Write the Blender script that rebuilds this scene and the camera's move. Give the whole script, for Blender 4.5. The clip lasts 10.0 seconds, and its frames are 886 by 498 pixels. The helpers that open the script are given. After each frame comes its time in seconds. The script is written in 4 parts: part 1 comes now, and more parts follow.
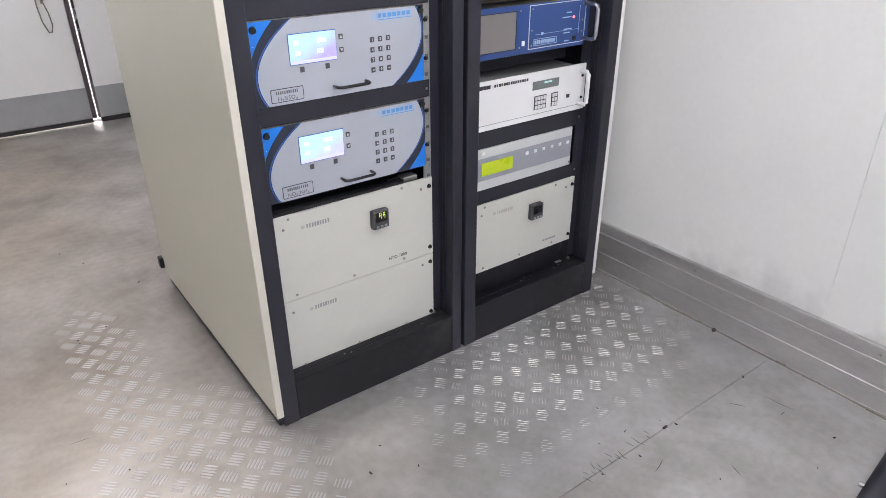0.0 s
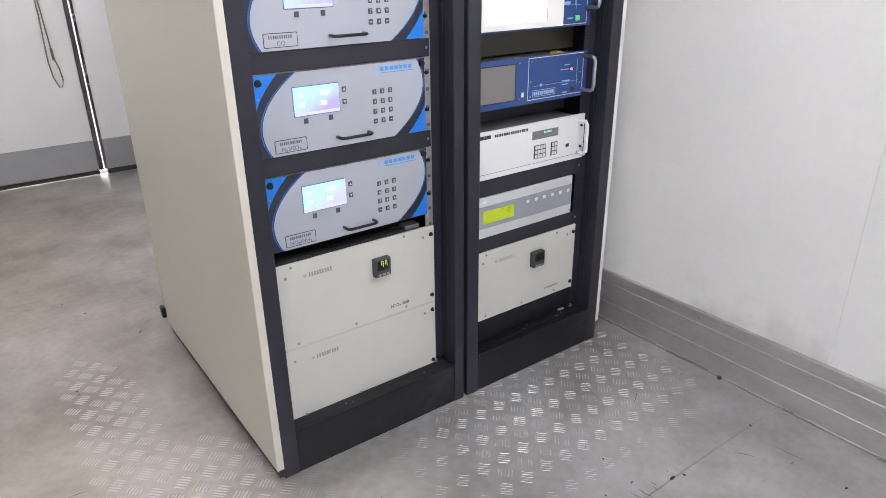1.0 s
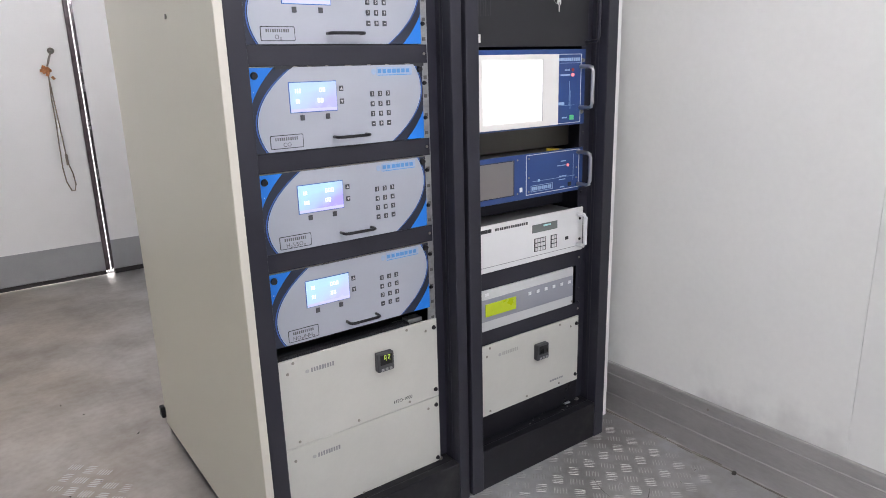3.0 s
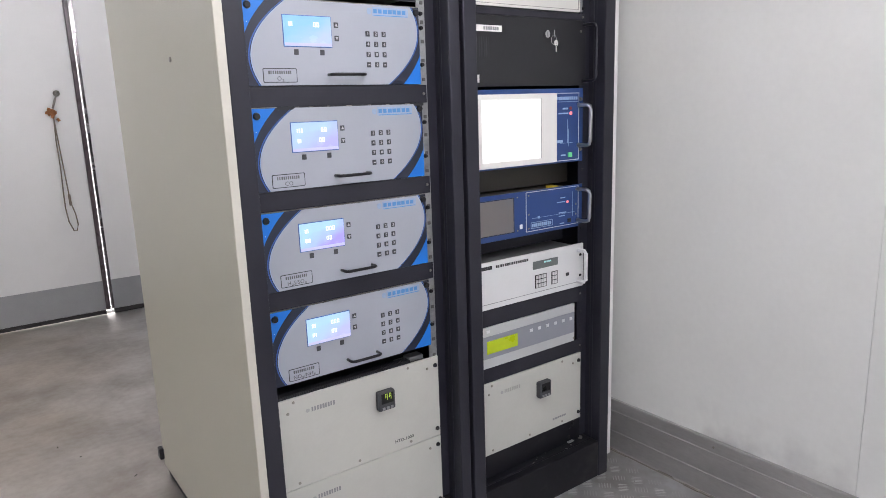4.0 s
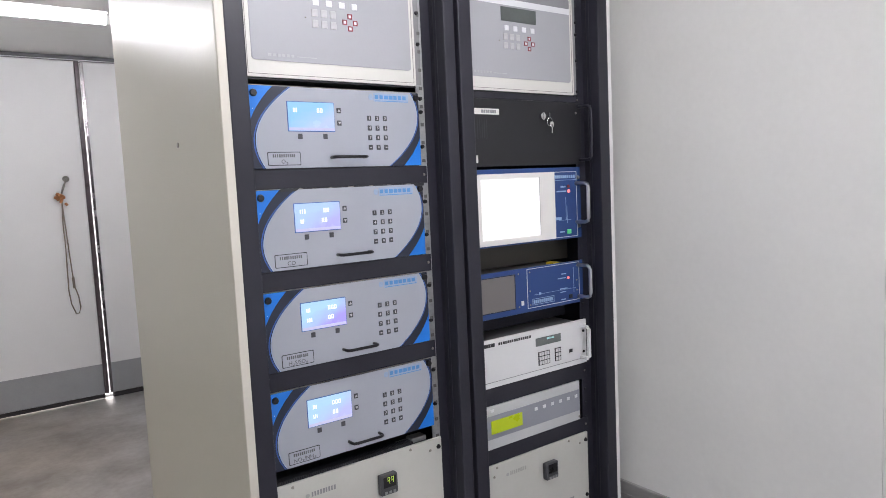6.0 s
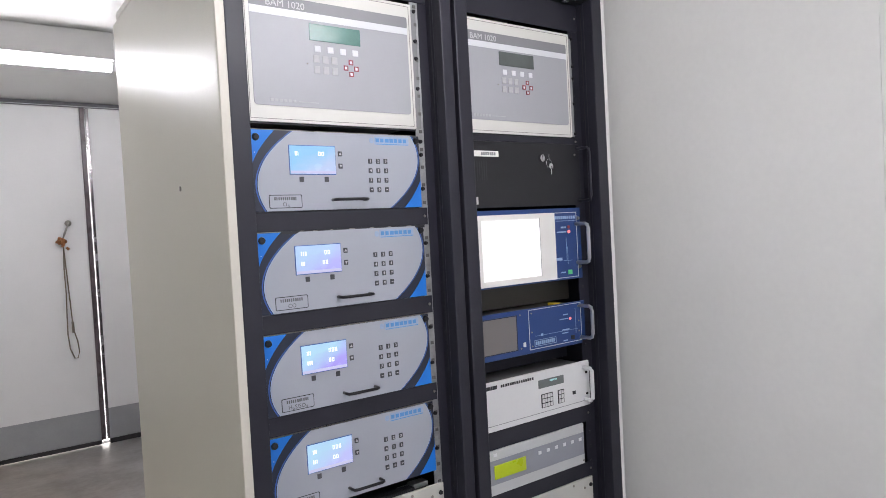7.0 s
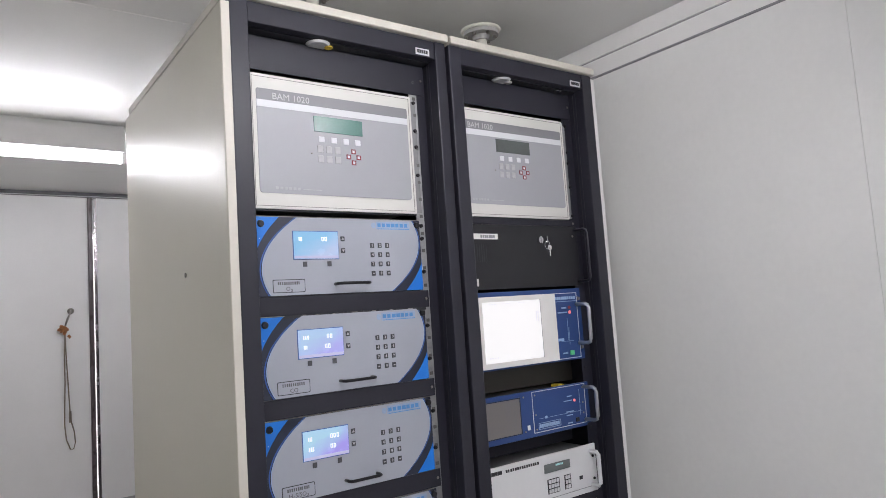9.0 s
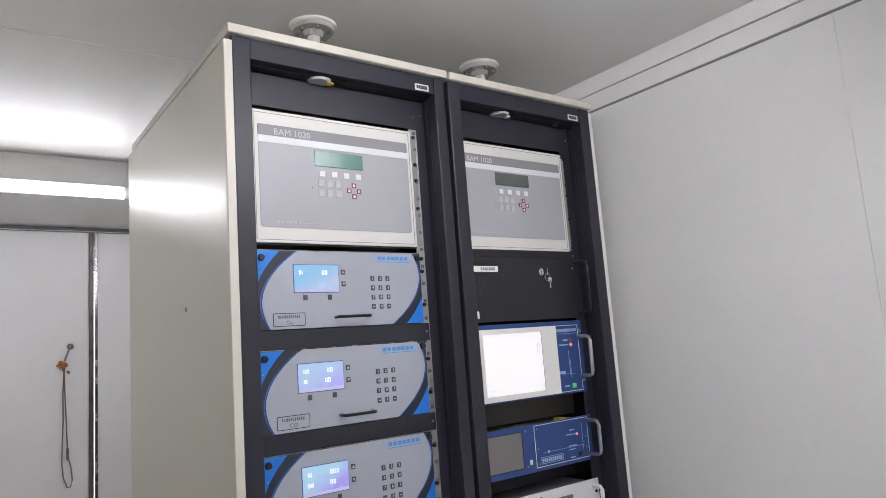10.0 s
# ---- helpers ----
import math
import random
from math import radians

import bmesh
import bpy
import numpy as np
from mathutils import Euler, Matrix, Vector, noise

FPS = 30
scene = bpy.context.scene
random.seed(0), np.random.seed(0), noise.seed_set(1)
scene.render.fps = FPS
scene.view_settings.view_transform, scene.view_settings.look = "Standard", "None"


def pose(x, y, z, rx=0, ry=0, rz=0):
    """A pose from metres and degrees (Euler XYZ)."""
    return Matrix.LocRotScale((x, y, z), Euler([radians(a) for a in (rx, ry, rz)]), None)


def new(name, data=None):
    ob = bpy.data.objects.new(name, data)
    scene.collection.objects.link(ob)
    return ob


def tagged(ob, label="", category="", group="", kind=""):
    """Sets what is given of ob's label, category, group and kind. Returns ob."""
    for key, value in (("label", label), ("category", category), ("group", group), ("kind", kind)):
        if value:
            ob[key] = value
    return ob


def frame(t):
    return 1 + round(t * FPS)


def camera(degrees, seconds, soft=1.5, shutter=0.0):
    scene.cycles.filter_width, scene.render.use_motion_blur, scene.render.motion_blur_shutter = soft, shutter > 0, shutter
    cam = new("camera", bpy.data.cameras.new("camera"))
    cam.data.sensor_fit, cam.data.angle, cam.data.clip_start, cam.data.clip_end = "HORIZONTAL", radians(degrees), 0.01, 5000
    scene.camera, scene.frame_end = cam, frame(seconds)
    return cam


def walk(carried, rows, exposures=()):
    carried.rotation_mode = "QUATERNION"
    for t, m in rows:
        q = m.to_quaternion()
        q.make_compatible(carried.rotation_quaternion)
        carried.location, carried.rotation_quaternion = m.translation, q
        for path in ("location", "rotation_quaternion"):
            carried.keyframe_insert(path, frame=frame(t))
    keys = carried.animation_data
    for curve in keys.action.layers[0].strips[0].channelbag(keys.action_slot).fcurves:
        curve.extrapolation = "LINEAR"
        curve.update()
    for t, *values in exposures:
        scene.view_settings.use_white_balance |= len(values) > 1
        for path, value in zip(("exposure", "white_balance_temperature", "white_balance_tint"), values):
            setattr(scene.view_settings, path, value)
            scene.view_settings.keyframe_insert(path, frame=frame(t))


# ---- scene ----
cam = camera(66.82, 10.0, soft=0.65)
PATH = [
    (0, pose(-0.5407, -1.3622, 1.2038, 62.463, 0.262, -36.427)),
    (0.5, pose(-0.5411, -1.3635, 1.2042, 64.459, 0.475, -36.390)),
    (1, pose(-0.5425, -1.3671, 1.2035, 66.621, 0.617, -36.363)),
    (1.5, pose(-0.5440, -1.3692, 1.2016, 69.057, 0.874, -36.369)),
    (2, pose(-0.5456, -1.3721, 1.2007, 71.056, 1.109, -36.397)),
    (2.5, pose(-0.5471, -1.3781, 1.1993, 73.319, 1.349, -36.346)),
    (3, pose(-0.5481, -1.3802, 1.1997, 74.816, 1.514, -36.351)),
    (4.5, pose(-0.5505, -1.3850, 1.1998, 79.631, 2.091, -36.332)),
    (5, pose(-0.5504, -1.3886, 1.1996, 81.165, 2.252, -36.241)),
    (5.5, pose(-0.5523, -1.3902, 1.1993, 82.902, 2.453, -36.262)),
    (7, pose(-0.5524, -1.3888, 1.1982, 88.222, 3.072, -36.259)),
    (7.5, pose(-0.5536, -1.3905, 1.1979, 89.992, 3.233, -36.213)),
    (8, pose(-0.5568, -1.3945, 1.1995, 91.627, 3.473, -36.198)),
    (8.5, pose(-0.5601, -1.3988, 1.1985, 93.709, 3.736, -36.173)),
    (9, pose(-0.5639, -1.4059, 1.1966, 95.275, 3.888, -36.110)),
    (9.5, pose(-0.5649, -1.4077, 1.1951, 96.868, 4.117, -36.048)),
    (10, pose(-0.5650, -1.4106, 1.1952, 98.099, 4.216, -35.991)),
]
walk(cam, PATH, exposures=((0.0, 0.55), (1.5, 0.50), (2.5, 0.38), (5.0, 0.13), (5.5, 0.12), (7.5, -0.04), (8.5, -0.18), (10.0, -0.20)))

# ---- world, light ----
world = bpy.data.worlds.new("world")
scene.world = world
world.use_nodes = True
wn = world.node_tree
sky = wn.nodes.new("ShaderNodeTexSky")
sky.sky_type = "NISHITA"
sky.sun_disc = False
sky.sun_elevation = radians(50)
sky.sun_rotation = radians(200)
wn.links.new(sky.outputs[0], wn.nodes["Background"].inputs[0])
wn.nodes["Background"].inputs[1].default_value = 0.12
TUBE_STRENGTH = 36.0
FRONT_TUBE_STRENGTH = 64.0
# fill lamp added in an unseen doorway behind the camera
fill_lamp = bpy.data.lights.new("doorway_daylight", "AREA")
fill_lamp.shape, fill_lamp.size, fill_lamp.size_y, fill_lamp.energy, fill_lamp.color = "RECTANGLE", 1.0, 1.95, 5.0, (0.93, 0.93, 1.0)
new("doorway_daylight", fill_lamp).matrix_world = pose(-0.5, -2.72, 1.0, 90, 0, 0)

# ---- materials ----
MATS = {}


def mat(name, color, rough=0.5, metal=0.0, var=0.12, scale=9.0, fine=140.0, bump=0.05, emit=None, strength=0.0,
        tint=None, coat=0.0, rough_var=0.1, bump_scale=None, spec=0.5, stretch=None, stain=None):
    """Procedural surface: base colour varied at two scales, roughness varied, fine relief."""
    if name in MATS:
        return MATS[name]
    m = bpy.data.materials.new(name)
    m.use_nodes = True
    nt = m.node_tree
    b = nt.nodes["Principled BSDF"]
    co = nt.nodes.new("ShaderNodeTexCoord")
    n1 = nt.nodes.new("ShaderNodeTexNoise")
    n1.inputs["Scale"].default_value = scale
    n1.inputs["Detail"].default_value = 6
    n1.inputs["Roughness"].default_value = 0.65
    n2 = nt.nodes.new("ShaderNodeTexNoise")
    n2.inputs["Scale"].default_value = fine
    n2.inputs["Detail"].default_value = 3
    vec = co.outputs["Object"]
    if stretch:
        mp = nt.nodes.new("ShaderNodeMapping")
        mp.inputs["Scale"].default_value = stretch
        nt.links.new(vec, mp.inputs["Vector"])
        vec = mp.outputs[0]
    for n in (n1, n2):
        nt.links.new(vec, n.inputs["Vector"])
    ramp = nt.nodes.new("ShaderNodeValToRGB")
    dark = tint or tuple(c * (1 - 2.2 * var) for c in color)
    ramp.color_ramp.elements[0].position, ramp.color_ramp.elements[1].position = 0.3, 0.68
    ramp.color_ramp.elements[0].color = (*dark, 1)
    ramp.color_ramp.elements[1].color = (*color, 1)
    mixf = nt.nodes.new("ShaderNodeMath")
    mixf.operation = "MULTIPLY_ADD"
    mixf.inputs[1].default_value = 0.25
    nt.links.new(n2.outputs["Fac"], mixf.inputs[0])
    sub = nt.nodes.new("ShaderNodeMath")
    sub.operation = "MULTIPLY_ADD"
    sub.inputs[1].default_value = 0.75
    nt.links.new(n1.outputs["Fac"], sub.inputs[0])
    sub.inputs[2].default_value = 0.0
    nt.links.new(sub.outputs[0], mixf.inputs[2])
    nt.links.new(mixf.outputs[0], ramp.inputs[0])
    colour = ramp.outputs[0]
    if stain:
        # smudges and splashes in a low band of the wall
        sx = nt.nodes.new("ShaderNodeSeparateXYZ")
        nt.links.new(co.outputs["Object"], sx.inputs[0])
        band = nt.nodes.new("ShaderNodeMapRange")
        band.inputs["From Min"].default_value, band.inputs["From Max"].default_value = 0.19, 0.34
        band.inputs["To Min"].default_value, band.inputs["To Max"].default_value = 1.0, 0.0
        nt.links.new(sx.outputs["Z"], band.inputs["Value"])
        sn = nt.nodes.new("ShaderNodeTexNoise")
        sn.inputs["Scale"].default_value = 4.5
        sn.inputs["Detail"].default_value = 7
        nt.links.new(co.outputs["Object"], sn.inputs["Vector"])
        cut = nt.nodes.new("ShaderNodeMapRange")
        cut.inputs["From Min"].default_value, cut.inputs["From Max"].default_value = 0.43, 0.70
        cut.inputs["To Max"].default_value = 0.9
        nt.links.new(sn.outputs["Fac"], cut.inputs["Value"])
        amount = nt.nodes.new("ShaderNodeMath")
        amount.operation = "MULTIPLY"
        nt.links.new(band.outputs[0], amount.inputs[0])
        nt.links.new(cut.outputs[0], amount.inputs[1])
        mx = nt.nodes.new("ShaderNodeMixRGB")
        nt.links.new(amount.outputs[0], mx.inputs[0])
        nt.links.new(colour, mx.inputs[1])
        mx.inputs[2].default_value = (*stain, 1)
        colour = mx.outputs[0]
    nt.links.new(colour, b.inputs["Base Color"])
    rr = nt.nodes.new("ShaderNodeMapRange")
    rr.inputs["To Min"].default_value = max(0.02, rough - rough_var)
    rr.inputs["To Max"].default_value = min(1.0, rough + rough_var)
    rr.inputs["From Min"].default_value, rr.inputs["From Max"].default_value = 0.3, 0.7
    nt.links.new(n1.outputs["Fac"], rr.inputs["Value"])
    nt.links.new(rr.outputs[0], b.inputs["Roughness"])
    b.inputs["Metallic"].default_value = metal
    b.inputs["Coat Weight"].default_value = coat
    b.inputs["Specular IOR Level"].default_value = spec
    if bump:
        bp = nt.nodes.new("ShaderNodeBump")
        bp.inputs["Strength"].default_value = bump
        bp.inputs["Distance"].default_value = 0.002
        src = n2
        if bump_scale:
            src = nt.nodes.new("ShaderNodeTexNoise")
            src.inputs["Scale"].default_value = bump_scale
            src.inputs["Detail"].default_value = 2
            nt.links.new(co.outputs["Object"], src.inputs["Vector"])
        nt.links.new(src.outputs["Fac"], bp.inputs["Height"])
        nt.links.new(bp.outputs[0], b.inputs["Normal"])
    if emit:
        b.inputs["Emission Color"].default_value = (*emit, 1)
        b.inputs["Emission Strength"].default_value = strength
    MATS[name] = m
    return m


BLACK = mat("black_powder_coat", (0.0235, 0.0232, 0.0335), 0.42, var=0.12, bump=0.10, bump_scale=500, spec=0.34)
DUSTY = mat("dusty_black_paint", (0.060, 0.057, 0.056), 0.42, var=0.0, tint=(0.0085, 0.0082, 0.0115), scale=3.2, fine=30, bump=0.06, spec=0.28)
for node in DUSTY.node_tree.nodes:
    if node.type == "VALTORGB":  # dust lies in a few patches only
        node.color_ramp.elements[0].position, node.color_ramp.elements[1].position = 0.55, 0.92
INNER = mat("black_inner_steel", (0.021, 0.021, 0.026), 0.5, var=0.1)
BEIGE = mat("beige_textured_paint", (0.60, 0.58, 0.495), 0.335, var=0.025, bump=0.26, bump_scale=260, rough_var=0.04)
BEIGE_EDGE = mat("cream_edge_paint", (0.60, 0.57, 0.50), 0.45, var=0.04)
CREAM = mat("cream_panel_paint", (0.545, 0.54, 0.50), 0.45, var=0.03, bump=0.04)
CREAM_DK = mat("cream_seam_shadow", (0.25, 0.24, 0.22), 0.6)
WALL = mat("white_sandwich_panel", (0.80, 0.795, 0.775), 0.5, var=0.04, scale=1.4, fine=60, bump=0.03, stain=(0.36, 0.34, 0.34))
CEIL = mat("glossy_white_ceiling", (0.72, 0.72, 0.695), 0.34, var=0.03, scale=1.6, bump=0.0, rough_var=0.015)
TRIM = mat("white_plastic_trim", (0.78, 0.77, 0.75), 0.4, var=0.03)
DOORP = mat("white_door_paint", (0.80, 0.795, 0.79), 0.42, var=0.03, scale=2.5, bump=0.03)
ALU = mat("worn_aluminium_skirting", (0.50, 0.485, 0.48), 0.42, 0.55, var=0.0, tint=(0.36, 0.345, 0.34), scale=6, fine=60, bump=0.06, stretch=(2, 0.6, 2.2))
GALV = mat("galvanised_rail", (0.52, 0.52, 0.52), 0.4, 0.8, var=0.2, scale=30)
CHROME = mat("polished_chrome", (0.75, 0.75, 0.76), 0.16, 1.0, var=0.03, bump=0.0)
SATIN = mat("satin_steel_bow", (0.60, 0.60, 0.62), 0.32, 1.0, var=0.04, bump=0.0, rough_var=0.01)
RUBBER = mat("dark_rubber", (0.03, 0.027, 0.028), 0.6)
SCREW = mat("black_screw", (0.015, 0.015, 0.017), 0.35, 0.3)
STEELSC = mat("zinc_screw", (0.35, 0.33, 0.30), 0.35, 0.9)
GREY_OVAL = mat("silver_grey_overlay", (0.36, 0.378, 0.428), 0.42, var=0.02, bump=0.02)
NAVY = mat("dark_navy_overlay", (0.016, 0.021, 0.042), 0.4)
BLUE = mat("bright_blue_overlay", (0.006, 0.17, 0.62), 0.4, var=0.03)
LINE = mat("cobalt_line", (0.04, 0.12, 0.42), 0.4)
BRANDB = mat("light_blue_print", (0.09, 0.29, 0.62), 0.45)
PALEB = mat("pale_blue_print", (0.36, 0.50, 0.72), 0.45)
KEY = mat("charcoal_key", (0.065, 0.067, 0.075), 0.5)
KEYL = mat("white_print", (0.75, 0.75, 0.75), 0.5)
INK = mat("black_print", (0.03, 0.03, 0.035), 0.5)
GREYINK = mat("grey_print", (0.30, 0.30, 0.31), 0.5)
BAMGREY = mat("mid_grey_overlay", (0.36, 0.365, 0.39), 0.42, var=0.02, bump=0.02)
BAMDK = mat("dark_grey_stripe", (0.23, 0.23, 0.245), 0.42, var=0.02, bump=0.0)
BAMLT = mat("pale_stripe", (0.70, 0.71, 0.73), 0.42, var=0.02, bump=0.0)
LCDG = mat("green_display_glass", (0.11, 0.235, 0.205), 0.20, bump=0.0, rough_var=0.005, spec=0.4)
LCDD = mat("dark_display_glass", (0.10, 0.115, 0.11), 0.30, bump=0.0, rough_var=0.005)
REDK = mat("dark_red_key", (0.28, 0.035, 0.05), 0.5)
NAVYP = mat("deep_blue_panel", (0.018, 0.055, 0.20), 0.4, var=0.03, bump=0.02)
SCRGREY = mat("blank_screen_film", (0.17, 0.155, 0.15), 0.3, var=0.02, bump=0.0, rough_var=0.005)
WHITEP = mat("white_instrument_panel", (0.74, 0.74, 0.745), 0.42, var=0.02, bump=0.02)
BOXGREY = mat("grey_steel_case", (0.40, 0.40, 0.39), 0.45, 0.2)
LIMEF = mat("lime_unit_face", (0.53, 0.54, 0.545), 0.42, var=0.02)
LIMEB = mat("blue_grey_band", (0.28, 0.29, 0.33), 0.42, var=0.02)
ORANGE = mat("rusty_orange_cord", (0.42, 0.17, 0.06), 0.8)
CORD = mat("brown_cord", (0.22, 0.18, 0.14), 0.8)
STRAW = mat("aged_white_plastic", (0.76, 0.74, 0.66), 0.45, var=0.06)
GOLD = mat("yellow_plastic", (0.75, 0.55, 0.05), 0.4)
DEBRIS = mat("dark_grit", (0.05, 0.045, 0.04), 0.8)


def lcd_material(name, first, second, strength):
    """Back-lit liquid crystal whose tint drifts across the glass."""
    m = mat(name, (0.05, 0.08, 0.12), 0.25, bump=0.0, emit=first, strength=strength)
    nt = m.node_tree
    b = nt.nodes["Principled BSDF"]
    co = nt.nodes.new("ShaderNodeTexCoord")
    sp = nt.nodes.new("ShaderNodeSeparateXYZ")
    nt.links.new(co.outputs["Generated"], sp.inputs[0])
    nz = nt.nodes.new("ShaderNodeTexNoise")
    nz.inputs["Scale"].default_value = 2.0
    nt.links.new(co.outputs["Generated"], nz.inputs["Vector"])
    df = nt.nodes.new("ShaderNodeMath")
    df.operation = "SUBTRACT"
    nt.links.new(sp.outputs["X"], df.inputs[0])
    nt.links.new(sp.outputs["Z"], df.inputs[1])
    ad = nt.nodes.new("ShaderNodeMath")
    ad.operation = "MULTIPLY_ADD"
    nt.links.new(nz.outputs["Fac"], ad.inputs[0])
    ad.inputs[1].default_value = 0.9
    nt.links.new(df.outputs[0], ad.inputs[2])
    rp = nt.nodes.new("ShaderNodeValToRGB")
    rp.color_ramp.elements[0].position, rp.color_ramp.elements[1].position = 0.15, 1.1
    rp.color_ramp.elements[0].color = (*first, 1)
    rp.color_ramp.elements[1].color = (*second, 1)
    nt.links.new(ad.outputs[0], rp.inputs[0])
    nt.links.new(rp.outputs[0], b.inputs["Emission Color"])
    return m


LCD_SET = [lcd_material("lit_sky_blue_lcd", (0.33, 0.66, 0.98), (0.60, 0.70, 0.98), 0.80),
           lcd_material("lit_pale_violet_lcd", (0.52, 0.70, 0.98), (0.52, 0.48, 1.0), 0.82),
           lcd_material("lit_cyan_violet_lcd", (0.50, 0.78, 0.98), (0.46, 0.36, 0.98), 0.82),
           lcd_material("lit_icy_lcd", (0.50, 0.76, 0.98), (0.58, 0.57, 1.0), 0.84)]
LCDS = mat("lit_lilac_strip", (0.05, 0.05, 0.08), 0.3, bump=0.0, emit=(0.70, 0.70, 1.0), strength=0.76)
LCDT = mat("lit_lcd_writing", (0.8, 0.8, 0.8), 0.3, bump=0.0, emit=(0.78, 0.87, 1.0), strength=0.86)
SCRW = mat("lit_white_screen", (0.15, 0.15, 0.15), 0.3, bump=0.0, emit=(1.0, 0.975, 0.995), strength=0.97)
BEZW = mat("white_screen_bezel", (0.84, 0.82, 0.79), 0.4, var=0.02, emit=(1, 1, 1), strength=0.0)
LIME = mat("lit_lime_lcd", (0.20, 0.25, 0.01), 0.3, bump=0.0, emit=(0.42, 0.52, 0.0), strength=0.42)
DIGIT = mat("lit_green_digits", (0.3, 0.5, 0.05), 0.3, bump=0.0, emit=(0.50, 0.62, 0.10), strength=0.7)
LEDR = mat("lit_red_led", (0.6, 0.1, 0.1), 0.3, bump=0.0, emit=(1.0, 0.25, 0.25), strength=0.9)
LEDG = mat("lit_green_led", (0.1, 0.5, 0.2), 0.3, bump=0.0, emit=(0.12, 0.7, 0.3), strength=0.22)
TUBE = mat("lit_fluorescent_tube", (0.9, 0.9, 0.9), 0.4, bump=0.0, emit=(0.965, 0.950, 1.015), strength=TUBE_STRENGTH)
# same tube made stronger to brighten the rack fronts
TUBE_F = mat("lit_front_fluorescent_tube", (0.9, 0.9, 0.9), 0.4, bump=0.0, emit=(0.965, 0.950, 1.015), strength=FRONT_TUBE_STRENGTH)
OUTSIDE = mat("bright_daylight", (0.9, 0.9, 0.9), 0.9, bump=0.0, emit=(1.0, 0.96, 0.95), strength=2.7)


def floor_material():
    m = bpy.data.materials.new("worn_tread_aluminium")
    m.use_nodes = True
    nt = m.node_tree
    b = nt.nodes["Principled BSDF"]
    co = nt.nodes.new("ShaderNodeTexCoord")
    big = nt.nodes.new("ShaderNodeTexNoise")
    big.inputs["Scale"].default_value = 2.3
    big.inputs["Detail"].default_value = 8
    big.inputs["Roughness"].default_value = 0.6
    sm = nt.nodes.new("ShaderNodeTexNoise")
    sm.inputs["Scale"].default_value = 38
    sm.inputs["Detail"].default_value = 6
    for n in (big, sm):
        nt.links.new(co.outputs["Object"], n.inputs["Vector"])
    r1 = nt.nodes.new("ShaderNodeValToRGB")
    r1.color_ramp.elements[0].position, r1.color_ramp.elements[1].position = 0.32, 0.7
    r1.color_ramp.elements[0].color = (0.32, 0.298, 0.282, 1)
    r1.color_ramp.elements[1].color = (0.65, 0.65, 0.66, 1)
    nt.links.new(big.outputs["Fac"], r1.inputs[0])
    r2 = nt.nodes.new("ShaderNodeValToRGB")
    r2.color_ramp.elements[0].position, r2.color_ramp.elements[1].position = 0.3, 0.6
    r2.color_ramp.elements[0].color = (0.90, 0.885, 0.87, 1)
    r2.color_ramp.elements[1].color = (1, 1, 1, 1)
    nt.links.new(sm.outputs["Fac"], r2.inputs[0])
    mul = nt.nodes.new("ShaderNodeMixRGB")
    mul.blend_type = "MULTIPLY"
    mul.inputs[0].default_value = 1
    nt.links.new(r1.outputs[0], mul.inputs[1])
    nt.links.new(r2.outputs[0], mul.inputs[2])
    # trodden-in brown dirt along the walkway
    sx = nt.nodes.new("ShaderNodeSeparateXYZ")
    nt.links.new(co.outputs["Object"], sx.inputs[0])
    way = nt.nodes.new("ShaderNodeMapRange")
    way.inputs["From Min"].default_value, way.inputs["From Max"].default_value = 0.35, -0.35
    nt.links.new(sx.outputs["X"], way.inputs["Value"])
    dn = nt.nodes.new("ShaderNodeTexNoise")
    dn.inputs["Scale"].default_value = 1.7
    dn.inputs["Detail"].default_value = 7
    nt.links.new(co.outputs["Object"], dn.inputs["Vector"])
    far = nt.nodes.new("ShaderNodeMapRange")
    far.inputs["From Min"].default_value, far.inputs["From Max"].default_value = 0.4, 2.0
    far.inputs["To Min"].default_value, far.inputs["To Max"].default_value = 1.3, 1.9
    nt.links.new(sx.outputs["Y"], far.inputs["Value"])
    trod = nt.nodes.new("ShaderNodeMath")
    trod.operation = "MULTIPLY"
    nt.links.new(way.outputs[0], trod.inputs[0])
    nt.links.new(far.outputs[0], trod.inputs[1])
    dm = nt.nodes.new("ShaderNodeMath")
    dm.operation = "MULTIPLY"
    dm.use_clamp = True
    nt.links.new(trod.outputs[0], dm.inputs[0])
    nt.links.new(dn.outputs["Fac"], dm.inputs[1])
    dirt = nt.nodes.new("ShaderNodeMixRGB")
    dirt.blend_type = "MULTIPLY"
    dirt.inputs[2].default_value = (0.87, 0.77, 0.655, 1)
    nt.links.new(dm.outputs[0], dirt.inputs[0])
    nt.links.new(mul.outputs[0], dirt.inputs[1])
    nt.links.new(dirt.outputs[0], b.inputs["Base Color"])
    b.inputs["Metallic"].default_value = 0.6
    rr = nt.nodes.new("ShaderNodeMapRange")
    rr.inputs["From Min"].default_value, rr.inputs["From Max"].default_value = 0.3, 0.7
    rr.inputs["To Min"].default_value, rr.inputs["To Max"].default_value = 0.39, 0.31
    nt.links.new(big.outputs["Fac"], rr.inputs["Value"])
    worn = nt.nodes.new("ShaderNodeMath")
    worn.operation = "MULTIPLY_ADD"
    nt.links.new(dm.outputs[0], worn.inputs[0])
    worn.inputs[1].default_value = -0.01
    nt.links.new(rr.outputs[0], worn.inputs[2])
    nt.links.new(worn.outputs[0], b.inputs["Roughness"])
    bp = nt.nodes.new("ShaderNodeBump")
    bp.inputs["Strength"].default_value = 0.09
